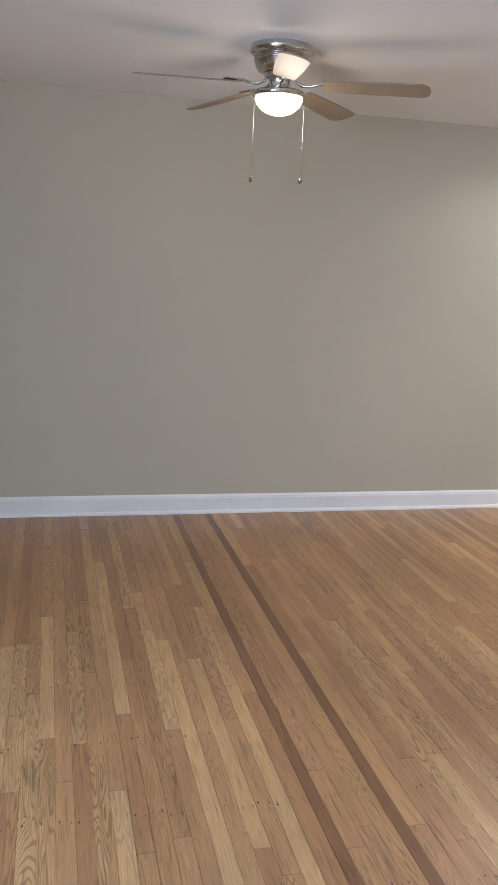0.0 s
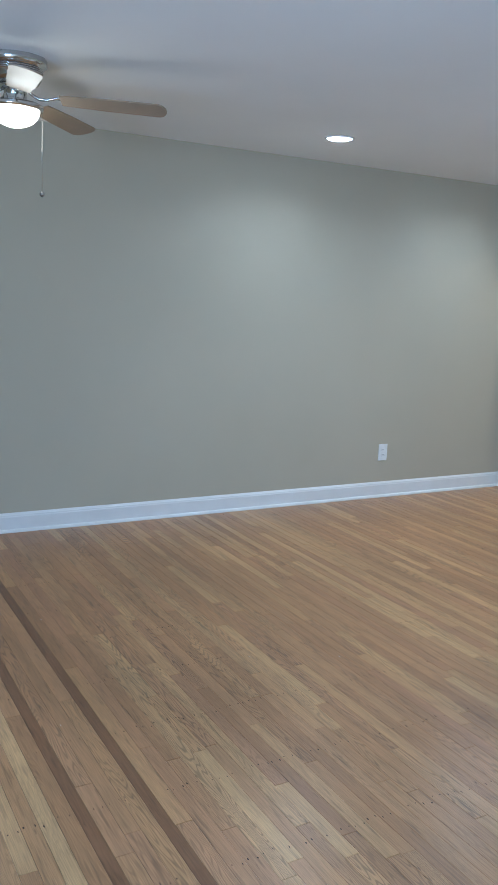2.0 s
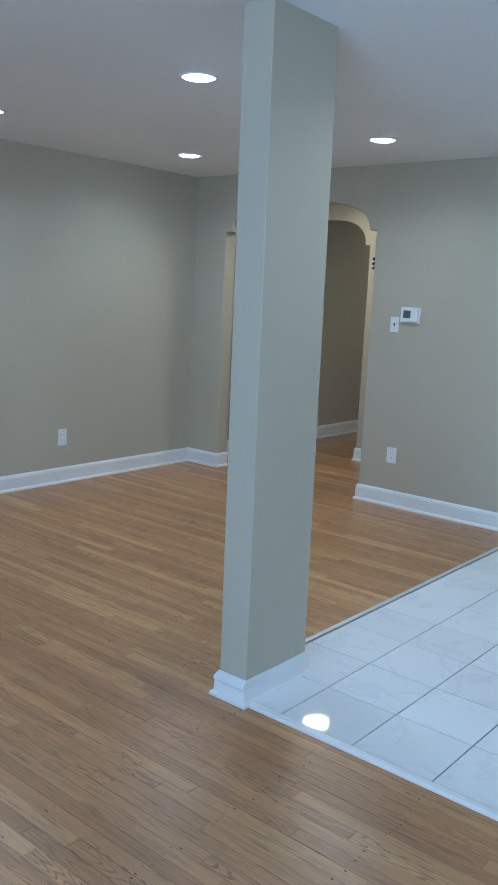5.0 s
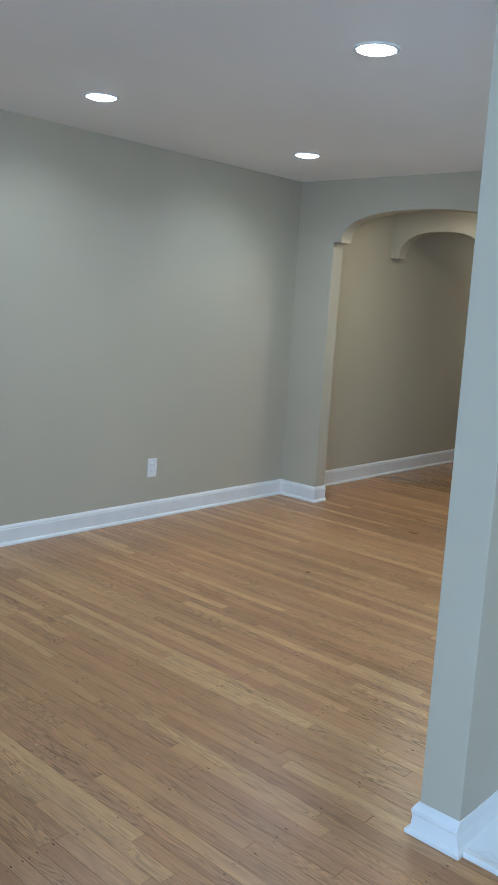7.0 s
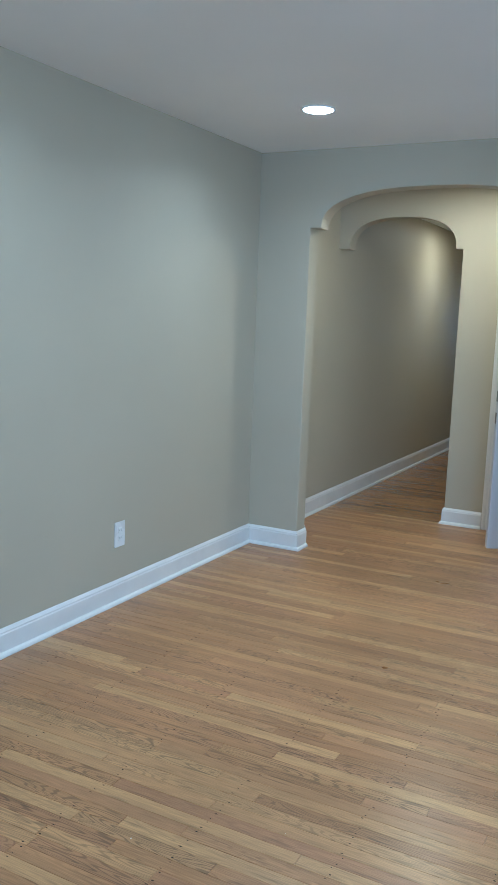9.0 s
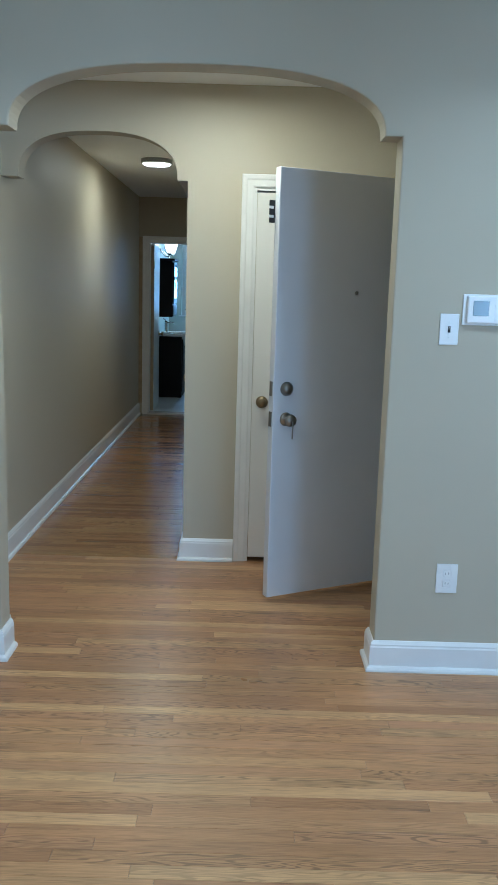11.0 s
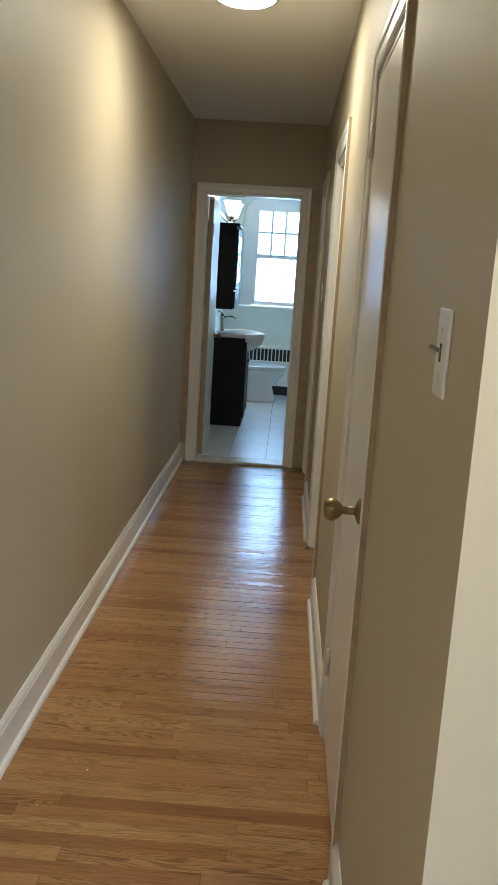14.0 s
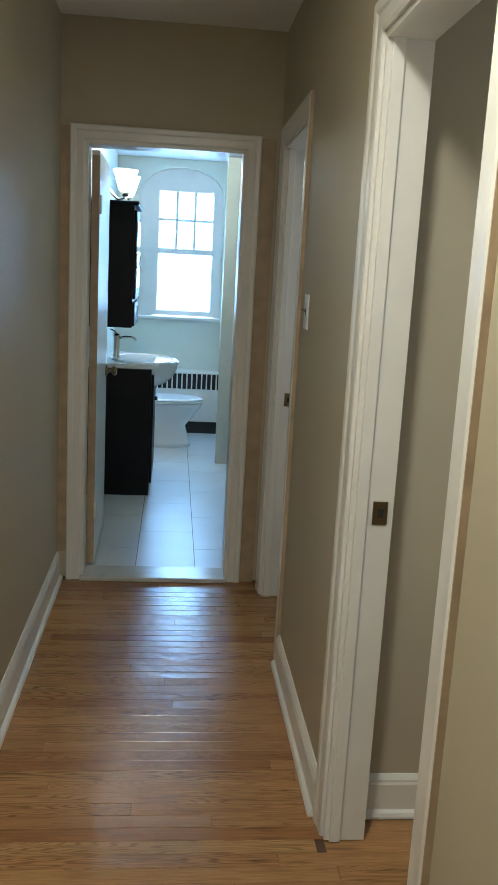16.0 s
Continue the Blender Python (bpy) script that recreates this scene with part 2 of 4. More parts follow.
HALL_BOARDS = wood("polished_hall_oak_joined", HALL_OAK, island=True, rough=0.17, wavy=0.55)
STRIP = wood("mahogany_strip", [(0.0, (0.205, 0.097, 0.043)), (1.0, (0.228, 0.108, 0.049))], figure=0.15)
NAIL = material("dark_nail_hole", (0.05, 0.028, 0.016), 0.8)
MARBLE = stone("white_marble_tile")
BATH_TILE = material("pale_grey_floor_tile", (0.66, 0.68, 0.70), 0.30, vary=0.06, scale=2.5, bump=0.01)
CHROME = material("brushed_nickel", (0.60, 0.59, 0.57), 0.16, 1.0, vary=0.06, scale=20, bump=0.0)
BRASS = material("aged_brass", (0.30, 0.230, 0.125), 0.34, 1.0, vary=0.15, scale=40, bump=0.02)
PEWTER = material("dull_pewter", (0.30, 0.28, 0.25), 0.32, 1.0, vary=0.12, scale=40, bump=0.0)
DARK = material("dark_slot", (0.02, 0.02, 0.02), 0.6)
PLASTIC = material("white_plastic", (0.80, 0.80, 0.78), 0.28, vary=0.02, bump=0.0)
LCD = material("grey_lcd", (0.10, 0.12, 0.11), 0.15, bump=0.0)
BLADE = material("light_oak_fan_blade", (0.30, 0.225, 0.155), 0.45, vary=0.10, scale=9, fine=70, bump=0.03)
EBONY = material("espresso_cabinet_wood", (0.006, 0.006, 0.007), 0.45, vary=0.2, scale=8, bump=0.02, spec=0.25)
PORCELAIN = material("white_porcelain", (0.82, 0.83, 0.83), 0.08, vary=0.01, bump=0.0)
BATH_PAINT = material("pale_green_grey_bathroom_paint", (0.66, 0.69, 0.62), 0.5, vary=0.03, fine=200, bump=0.05, dist=0.001)
CONCRETE = material("grey_plaster", (0.4, 0.39, 0.37), 0.85, vary=0.1)
LENS = glow("lit_led_lens", (0.90, 0.96, 1.0), 42.0)
WARM_LENS = glow("lit_warm_lens", (1.0, 0.88, 0.68), 20.0)
BOWL = glow("lit_frosted_bowl", (1.0, 0.88, 0.68), 5.0)
SHADE = glow("lit_frosted_shade", (1.0, 0.93, 0.82), 3.0)
GLASS = bpy.data.materials.new("window_glass")
GLASS.use_nodes = True
_b = GLASS.node_tree.nodes["Principled BSDF"]
_b.inputs["Transmission Weight"].default_value, _b.inputs["Roughness"].default_value, _b.inputs["IOR"].default_value = 1.0, 0.02, 1.45
MIRROR = material("mirror_glass", (0.85, 0.87, 0.87), 0.01, 1.0, vary=0.0, bump=0.0)


# ---- mesh helpers ----
def box(bm, x0, x1, y0, y1, z0, z1, bevel=0.0):
    vs = [bm.verts.new((x, y, z)) for z in (z0, z1) for y in (y0, y1) for x in (x0, x1)]
    fs = [bm.faces.new([vs[i] for i in q]) for q in ((0, 2, 3, 1), (4, 5, 7, 6), (0, 1, 5, 4), (1, 3, 7, 5), (3, 2, 6, 7), (2, 0, 4, 6))]
    if bevel:
        edges = {e for f in fs for e in f.edges}
        bmesh.ops.bevel(bm, geom=list(edges), offset=bevel, segments=2, affect="EDGES", profile=0.5)
    return bm


def boxed(*a, bevel=0.0):
    return box(bmesh.new(), *a, bevel=bevel)


def lathe(profile, seg=32, m=None, bm=None):
    """A solid turned about z from (radius, height) pairs."""
    bm = bm or bmesh.new()
    rings = []
    for r, z in profile:
        if r < 1e-5:
            rings.append([bm.verts.new((0, 0, z))])
        else:
            rings.append([bm.verts.new((r * math.cos(2 * math.pi * i / seg), r * math.sin(2 * math.pi * i / seg), z)) for i in range(seg)])
    made = [v for r in rings for v in r]
    for a, b in zip(rings, rings[1:]):
        for i in range(seg):
            j = (i + 1) % seg
            q = [a[i % len(a)], a[j % len(a)], b[j % len(b)], b[i % len(b)]]
            q = list(dict.fromkeys(q))
            if len(q) > 2:
                bm.faces.new(q).smooth = True
    if m is not None:
        bmesh.ops.transform(bm, matrix=m, verts=made)
    bmesh.ops.recalc_face_normals(bm, faces=bm.faces)
    return bm


def prism(outline, lo, hi, axis="y", bm=None):
    """A flat outline of (a, z) pairs with depth from lo to hi along y or x; axis z takes (x, y) pairs."""
    bm = bm or bmesh.new()
    at = {"y": lambda a, b, d: (a, d, b), "x": lambda a, b, d: (d, a, b), "z": lambda a, b, d: (a, b, d)}[axis]
    front = [bm.verts.new(at(a, b, lo)) for a, b in outline]
    back = [bm.verts.new(at(a, b, hi)) for a, b in outline]
    bm.faces.new(front)
    bm.faces.new(back[::-1])
    k = len(outline)
    for i in range(k):
        j = (i + 1) % k
        bm.faces.new((front[j], front[i], back[i], back[j]))
    bmesh.ops.recalc_face_normals(bm, faces=bm.faces)
    return bm


def tube(points, radius, seg=8, bm=None):
    bm = bm or bmesh.new()
    pts = [Vector(p) for p in points]
    rings = []
    for i, p in enumerate(pts):
        d = (pts[min(i + 1, len(pts) - 1)] - pts[max(i - 1, 0)]).normalized()
        u = d.orthogonal().normalized() if i == 0 else (rings[-1][1] - d * rings[-1][1].dot(d)).normalized()
        v = d.cross(u)
        rings.append(([bm.verts.new(p + radius * (math.cos(2 * math.pi * k / seg) * u + math.sin(2 * math.pi * k / seg) * v)) for k in range(seg)], u))
    for (a, _), (b, _) in zip(rings, rings[1:]):
        for i in range(seg):
            bm.faces.new((a[i], a[(i + 1) % seg], b[(i + 1) % seg], b[i])).smooth = True
    bm.faces.new(rings[0][0][::-1])
    bm.faces.new(rings[-1][0])
    bmesh.ops.recalc_face_normals(bm, faces=bm.faces)
    return bm


def mesh_object(name, bm, mat):
    me = bpy.data.meshes.new(name)
    bm.to_mesh(me)
    bm.free()
    me.materials.append(mat)
    return new(name, me)


def part(name, bm, mat, parent, label=""):
    ob = mesh_object(name, bm, mat)
    ob.parent = parent
    if parent is not None:
        ob.matrix_parent_inverse = parent.matrix_basis.inverted() if parent.parent is None else Matrix.Identity(4)
    return tagged(ob, label) if label else ob


def local_part(name, bm, mat, parent, label=""):
    """A part whose mesh is given in its parent's own space."""
    ob = mesh_object(name, bm, mat)
    ob.parent = parent
    return tagged(ob, label) if label else ob


def thing(name, label, category, m=None, group="", kind=""):
    ob = new(name)
    ob.matrix_basis = m or Matrix.Identity(4)
    return tagged(ob, label, category, group, kind)


def structure(name, bm, mat, label, category):
    return tagged(mesh_object(name, bm, mat), label, category, kind="structure")


def superarch(x0, x1, z0, rise, n=2.5, steps=40):
    """Points of a flat basket arch from x0 to x1, springing at z0."""
    c, a = (x0 + x1) / 2, (x1 - x0) / 2
    out = []
    for i in range(steps + 1):
        t = math.pi * (1 - i / steps)
        cs, sn = math.cos(t), math.sin(t)
        out.append((c + a * math.copysign(abs(cs) ** (2 / n), cs), z0 + rise * abs(sn) ** (2 / n)))
    return out


def soften(bm, x0, x1, offset=0.007):
    """Rounds the edges of the openings that lie between x0 and x1 on a wall's faces."""
    es = [e for e in bm.edges if abs(e.verts[0].co.y - e.verts[1].co.y) < 1e-5 and all(x0 < v.co.x < x1 and v.co.z < 2.6 for v in e.verts) and not all(v.co.z < 0.01 for v in e.verts)]
    bmesh.ops.bevel(bm, geom=es, offset=offset, segments=2, affect="EDGES", profile=0.5)
    return bm


# ---- walls, floors and ceilings ----
wall = lambda name, bm, label, mat=PAINT: structure(name, bm, mat, label, "wall")
wall("wall_west", boxed(WEST - 0.15, WEST, SOUTH, ARCH_Y, 0, 2.75), "long greige painted plaster wall, plain and matt")
arch_1 = superarch(-4.335, -2.955, 2.082, 0.230)
wall("wall_arch", soften(prism([(WEST - 0.15, 0), (-4.408, 0), (-4.408, 2.082), *arch_1, (-2.89, 2.082), (-2.89, 0), (EAST, 0), (EAST, 2.75), (WEST - 0.15, 2.75)],
                        ARCH_Y, ARCH_BACK), -4.5, -2.8), "greige plaster wall with a wide basket arch on small corbels")
wall("wall_east", boxed(EAST, EAST + 0.15, SOUTH, ARCH_BACK, 0, 2.75), "plain greige painted wall closing the room")
sw = bmesh.new()
for b in ((WEST, -0.6, 0, 2.75), (1.8, EAST, 0, 2.75), (-0.6, 1.8, 0, 0.7), (-0.6, 1.8, 2.05, 2.75)):
    box(sw, b[0], b[1], SOUTH - 0.2, SOUTH, b[2], b[3])
wall("wall_south", sw, "plain greige wall with a wide window opening")
arch_2 = superarch(-4.665, -3.832, 2.068, 0.236)
wall("wall_closet", prism([(HALL_W, 2.068), *arch_2, (HALL_E, 2.068), (HALL_E, 0), (-3.426, 0), (-3.426, 2.045), (-2.81, 2.045), (-2.81, 0), (-2.45, 0), (-2.45, 2.75),
                           (HALL_W, 2.75)], VEST_Y, VEST_BACK), "beige plaster wall with a hall arch and a closet doorway")
wall("wall_bulkhead", boxed(-3.832, HALL_E + 0.01, VEST_BACK, SOFFIT_BACK, 2.068, 2.75, bevel=0.004), "boxed plaster bulkhead running back from the hall arch")
wall("wall_hall_west", boxed(HALL_W - 0.15, HALL_W, ARCH_BACK, BATH_Y, 0, 2.75), "long beige hall wall, smooth and slightly glossy")
wall("wall_entry", prism([(ARCH_BACK, 0), (5.44, 0), (5.44, 2.09), (6.36, 2.09), (6.36, 0), (VEST_Y, 0), (VEST_Y, 2.75), (ARCH_BACK, 2.75)], -2.56, -2.42, "x"),
     "beige wall with the entry doorway")
D1, D2, D3 = (7.515, 8.118), (9.35, 10.08), (11.185, 11.83)
line = [(VEST_BACK, 0)]
for a, b in (D1, D2, D3):
    line += [(a, 0), (a, 2.045), (b, 2.045), (b, 0)]
line += [(HALL_END, 0), (HALL_END, 2.75), (VEST_BACK, 2.75)]
wall("wall_hall_east", prism(line, HALL_E, HALL_E + WALL_T, "x"), "beige hall wall with three white doorways")
wall("wall_bath", prism([(HALL_W, 0), (-4.647, 0), (-4.647, 2.036), (-3.932, 2.036), (-3.932, 0), (HALL_E + WALL_T, 0), (HALL_E + WALL_T, 2.75), (HALL_W, 2.75)], HALL_END, BATH_Y),
     "beige end wall round the bathroom doorway")
bw = lambda name, bm, label: wall(name, bm, label, BATH_PAINT)
bw("wall_bath_west", boxed(-4.93, -4.78, BATH_Y, BATH_N, 0, 2.7), "pale bathroom wall behind the vanity")
bw("wall_bath_east", prism([(-3.70, BATH_Y), (-3.70, 14.53), (-3.87, 14.53), (-3.87, 14.60), (-3.80, 14.66), (-3.80, BATH_N), (-3.55, BATH_N), (-3.55, BATH_Y)], 0, 2.7, "z"), "pale bathroom side wall with a shallow jog")
wn_arch = superarch(-4.575, -3.81, 2.14, 0.265, 2.1, 28)
nw = prism([(-4.93, 1.07), (-4.575, 1.07), *wn_arch, (-3.81, 1.07), (-3.55, 1.07), (-3.55, 2.7), (-4.93, 2.7)], BATH_N, BATH_N + 0.18)
box(nw, -4.93, -3.55, BATH_N, BATH_N + 0.18, 0, 1.07)
bw("wall_bath_north", nw, "pale bathroom wall with an arched window recess")
ceiling = lambda name, bm, label: structure(name, bm, CEILING, label, "ceiling")
ceiling("ceiling_room", boxed(WEST, EAST, SOUTH, ARCH_Y, CEIL, CEIL + 0.1), "smooth white painted ceiling")
ceiling("ceiling_vestibule", boxed(HALL_W, -2.56, ARCH_BACK, VEST_Y, CEIL_V, CEIL_V + 0.1), "white vestibule ceiling")
ceiling("ceiling_hall", boxed(HALL_W, HALL_E, VEST_BACK, HALL_END, CEIL_H, CEIL_H + 0.1), "white hall ceiling")
ceiling("ceiling_bath", boxed(-4.78, -3.70, BATH_Y, BATH_N, CEIL_B, CEIL_B + 0.1), "white bathroom ceiling")
floor = structure("floor", boxed(WEST - 0.1, EAST, SOUTH, HALL_END, -0.12, -0.004), SUBFLOOR, "strip oak floor with two dark inlaid strips", "floor")
bath_floor = structure("floor_bath", boxed(-4.8, -3.5, HALL_END, BATH_N, -0.12, 0.012), GROUT, "pale grey tiled bathroom floor", "floor")
tile_floor = structure("floor_tile", boxed(-1.50, EAST, 1.975, ARCH_Y, -0.003, 0.0065), GROUT, "white marble tiles with thin grey joints", "floor")
# plain rooms and landing that close the doorways
for nm, a in (("wall_room_beyond", (-2.2, -2.05, 8.0, 11.0)), ("wall_closing", (-3.0, -2.9, VEST_BACK, 8.4))):
    wall(nm, boxed(a[0], a[1], a[2], a[3], 0, 2.7), "plain beige wall beyond a doorway")
wall("wall_room_near", boxed(HALL_E + WALL_T, -2.2, 8.9, 9.02, 0, 2.7), "plain beige wall of the side room")
wall("wall_room_far", boxed(HALL_E + WALL_T, -2.2, 10.18, 10.30, 0, 2.7), "brown-beige wall of the side room with a white baseboard")
ceiling("ceiling_side", boxed(HALL_E + WALL_T, -2.05, 8.9, 10.38, 2.5, 2.6), "plain ceiling of the side room")
wall("wall_far_beyond", boxed(-2.9, -2.8, 10.30, 12.09, 0, 2.7), "plain beige wall of the far room")
wall("wall_far_north", boxed(HALL_E + WALL_T, -2.9, 11.99, 12.09, 0, 2.7), "plain beige end wall of the far room")
ceiling("ceiling_far", boxed(HALL_E + WALL_T, -2.8, 10.38, 12.09, 2.5, 2.6), "plain ceiling of the far room")
structure("floor_far", boxed(HALL_E + 0.101, -2.8, 10.41, 12.0, -0.10, -0.002), BOARDS, "oak floor of the far room", "floor")
structure("floor_side", boxed(HALL_E + 0.001, -2.05, 8.9, 10.4, -0.10, -0.0035), HALL_BOARDS, "oak floor of the side room", "floor")
structure("floor_closet", boxed(-3.5, -2.8, VEST_Y, 7.2, -0.10, -0.003), BOARDS, "oak closet floor", "floor")
wall("wall_closet_back", boxed(HALL_E + WALL_T, -2.4, 7.2, 7.3, 0, 2.7), "plain closet back wall")
wall("wall_landing", boxed(-1.4, -1.3, ARCH_BACK, 7.0, 0, 2.7), "plain landing wall outside the entry door")
wall("wall_landing_end", boxed(-2.42, -1.4, 6.9, 7.0, 0, 2.7), "plain landing end wall")
structure("floor_landing", boxed(-2.56, -1.3, ARCH_BACK, 7.0, -0.10, -0.003), CONCRETE, "grey landing floor", "floor")
ceiling("ceiling_landing", boxed(-2.42, -1.3, ARCH_BACK, 7.0, 2.5, 2.6), "plain landing ceiling")

# ---- baseboards and casings ----
PROFILE = [(0, 0), (0.030, 0), (0.030, 0.008), (0.026, 0.016), (0.016, 0.022), (0.016, 0.100), (0.013, 0.106), (0.013, 0.112), (0.008, 0.120), (0.004, 0.126), (0, 0.126)]


def baseboard(path, rise=1.0, name="baseboard", label="white painted baseboard with a rounded shoe moulding"):
    """A moulded board along plan points; the wall lies to the right of the way walked."""
    bm = bmesh.new()
    pts = [Vector(p).to_2d() for p in path]
    rows = []
    for i, p in enumerate(pts):
        n1 = (p - pts[i - 1]).normalized() if i else None
        n2 = (pts[i + 1] - p).normalized() if i + 1 < len(pts) else None
        s1 = Vector((-n1.y, n1.x)) if n1 else None
        s2 = Vector((-n2.y, n2.x)) if n2 else None
        if s1 and s2:
            side = (s1 + s2) / (1 + s1.dot(s2))
        else:
            side = s1 or s2
        rows.append([bm.verts.new((p.x + side.x * d, p.y + side.y * d, z if z < 0.03 else z * rise)) for d, z in PROFILE])
    for a, b in zip(rows, rows[1:]):
        for i in range(len(PROFILE) - 1):
            bm.faces.new((a[i], a[i + 1], b[i + 1], b[i]))
    bm.faces.new(rows[0])
    bm.faces.new(rows[-1][::-1])
    bmesh.ops.recalc_face_normals(bm, faces=bm.faces)
    return structure(name, bm, TRIM, label, "baseboard")


baseboard([(-4.408, ARCH_BACK), (-4.408, ARCH_Y), (WEST, ARCH_Y), (WEST, SOUTH)])
baseboard([(EAST, ARCH_Y), (-2.89, ARCH_Y), (-2.89, ARCH_BACK), (-2.56, ARCH_BACK), (-2.56, 5.40)])
baseboard([(HALL_W, HALL_END), (HALL_W, ARCH_BACK), (-4.408, ARCH_BACK)], 1.10)
baseboard([(-3.494, VEST_Y), (HALL_E, VEST_Y), (HALL_E, D1[0] - 0.075)])
baseboard([(HALL_E, D1[1] + 0.075), (HALL_E, D2[0] - 0.085)])
baseboard([(HALL_E, D2[1] + 0.085), (HALL_E, D3[0] - 0.085)])
baseboard([(-2.2, 10.18), (HALL_E + WALL_T, 10.18)])


def casing(name, a0, a1, head, width, face, out, axis, label):
    """Door trim round an opening from a0 to a1: a flat board with a raised outer band, mitred at the head."""
    ob = thing(name, label, "door trim", kind="structure")
    prof = [(0, 0.0), (0, 0.008), (width * 0.12, 0.011), (width * 0.55, 0.011), (width * 0.66, 0.015), (width * 0.92, 0.016), (width, 0.012), (width, 0.0)]

    def P(a, z, d):
        return (a, face + out * d, z) if axis == "y" else (face + out * d, a, z)

    for side, s in (("casing_side", -1), ("casing_side", 1), ("casing_head", 0)):
        bm = bmesh.new()
        if s:
            a = a0 if s < 0 else a1
            lo = [bm.verts.new(P(a + s * w, 0.001, d)) for w, d in prof]
            hi = [bm.verts.new(P(a + s * w, head + w, d)) for w, d in prof]
        else:
            lo = [bm.verts.new(P(a0 - w, head + w, d)) for w, d in prof]
            hi = [bm.verts.new(P(a1 + w, head + w, d)) for w, d in prof]
        for i in range(len(prof) - 1):
            bm.faces.new((lo[i], lo[i + 1], hi[i + 1], hi[i]))
        bm.faces.new(lo)
        bm.faces.new(hi[::-1])
        bmesh.ops.recalc_face_normals(bm, faces=bm.faces)
        part(side, bm, TRIM, ob)
    if axis == "x":
        for a, b in ((a0 - width - 0.0035, a0 - width), (a1 + width, a1 + width + 0.0035)):
            lo, hi = sorted((face, face + out * 0.013))
            part("casing_edge", boxed(lo, hi, a, b, 0.002, head + width), EDGE, ob, "outer edge overpainted in tan wall paint")
    return ob


def jamb(a0, a1, head, d0, d1, axis, name="door_jamb", stop=(0.012, 0.042)):
    """Lining boards of a doorway, 15 mm thick, with a stop."""
    ob = thing(name, "white painted doorway lining with a stop", "door frame", kind="structure")
    t = 0.015
    mid = (d0 + d1) / 2
    for nm, x0, x1, z0, z1 in (("side_lining", a0, a0 + t, 0, head), ("side_lining", a1 - t, a1, 0, head), ("head_lining", a0 + t, a1 - t, head - t, head)):
        bm = boxed(x0, x1, d0, d1, z0, z1) if axis == "y" else boxed(d0, d1, x0, x1, z0, z1)
        part(nm, bm, TRIM, ob)
    if axis == "x":
        for x0, x1 in ((a0 + t, a0 + t + 0.011), (a1 - t - 0.011, a1 - t)):
            part("door_stop", boxed(d0 + stop[0], d0 + stop[1], x0, x1, 0, head - t, bevel=0.002), TRIM, ob)
    return ob


def knob_mesh(r=0.028, length=0.06):
    """A turned door knob along +z from its rosette."""
    return lathe([(0, 0), (0.032, 0), (0.033, 0.004), (0.022, 0.010), (0.011, 0.014), (0.010, length * 0.5), (r * 0.75, length * 0.62), (r, length * 0.80), (r * 0.9, length * 0.95), (r * 0.5, length * 1.04), (0, length * 1.05)], 28)


# ---- bathroom doorway ----
casing("trim_bath_door", -4.647, -3.932, 2.036, 0.064, HALL_END, -1, "y", "white painted bathroom door casing, paint worn at its foot")
jamb(-4.647, -3.932, 2.036, HALL_END, BATH_Y, "y")
structure("door_sill", boxed(-4.646, -3.933, HALL_END - 0.03, BATH_Y, 0.0, 0.022, bevel=0.005), material("grey_marble_sill", (0.60, 0.59, 0.56), 0.2, vary=0.1, scale=12, bump=0.0), "pale stone threshold of the bathroom", "threshold")


def slab_door(name, m, width, height, mat, label, thick=0.038):
    ob = thing(name, label, "door", m, kind="structure")
    local_part("door_slab", boxed(0, width, -thick / 2, thick / 2, 0.012, height, bevel=0.003), mat, ob)
    return ob


bath_door = slab_door("door_bathroom", pose(-4.612, BATH_Y + 0.015, 0.012, 0, 0, 90.5), 0.66, 2.003, DOOR, "white bathroom door standing open against the wall")
k = knob_mesh()
bmesh.ops.transform(k, matrix=pose(0.60, -0.019, 0.92, 90), verts=k.verts)
local_part("knob", k, BRASS, bath_door, "aged brass knob")
local_part("hinge_edge", boxed(-0.003, 0.0, -0.018, 0.018, 0.014, 1.98), EDGE, bath_door, "bare tan hinge edge")
for z in (0.25, 1.72):
    local_part("hinge", lathe([(0, 0), (0.007, 0), (0.007, 0.085), (0, 0.085)], 12, pose(-0.006, -0.022, z)), TRIM, bath_door)
for nm, xa, xb, za, zb in (("trim_corner_band", HALL_W + 0.001, -4.7125, 0.14, 2.09), ("trim_corner_band", -3.8665, -3.80, 0.002, 2.09)):
    structure(nm, boxed(xa, xb, HALL_END - 0.003, HALL_END + 0.001, za, zb), EDGE, "old tan paint left beside the door casing", "paint band")

# ---- hall doors ----
casing("trim_hall_closet", D1[0], D1[1], 2.045, 0.07, HALL_E, -1, "x", "white painted casing of the narrow hall closet")
casing("trim_side_room", D2[0], D2[1], 2.045, 0.08, HALL_E, -1, "x", "white painted casing of the open side room")
casing("trim_far_room", D3[0], D3[1], 2.045, 0.08, HALL_E, -1, "x", "white painted casing beside the bathroom")
for a, b in (D1, D2, D3):
    jamb(a, b, 2.045, HALL_E, HALL_E + WALL_T, "x", stop=(0.045, 0.08) if a == D1[0] else (0.012, 0.042))
closet_1 = slab_door("door_hall_closet", pose(HALL_E + 0.018, D1[0] + 0.018, 0.012, 0, 0, 90), D1[1] - D1[0] - 0.036, 2.01, DOOR, "narrow white hall closet door, closed, with a brass knob")
k = knob_mesh(0.029, 0.086)
bmesh.ops.transform(k, matrix=pose(0.075, 0.019, 0.908, -90), verts=k.verts)
local_part("knob", k, BRASS, closet_1, "aged brass knob on a long neck")
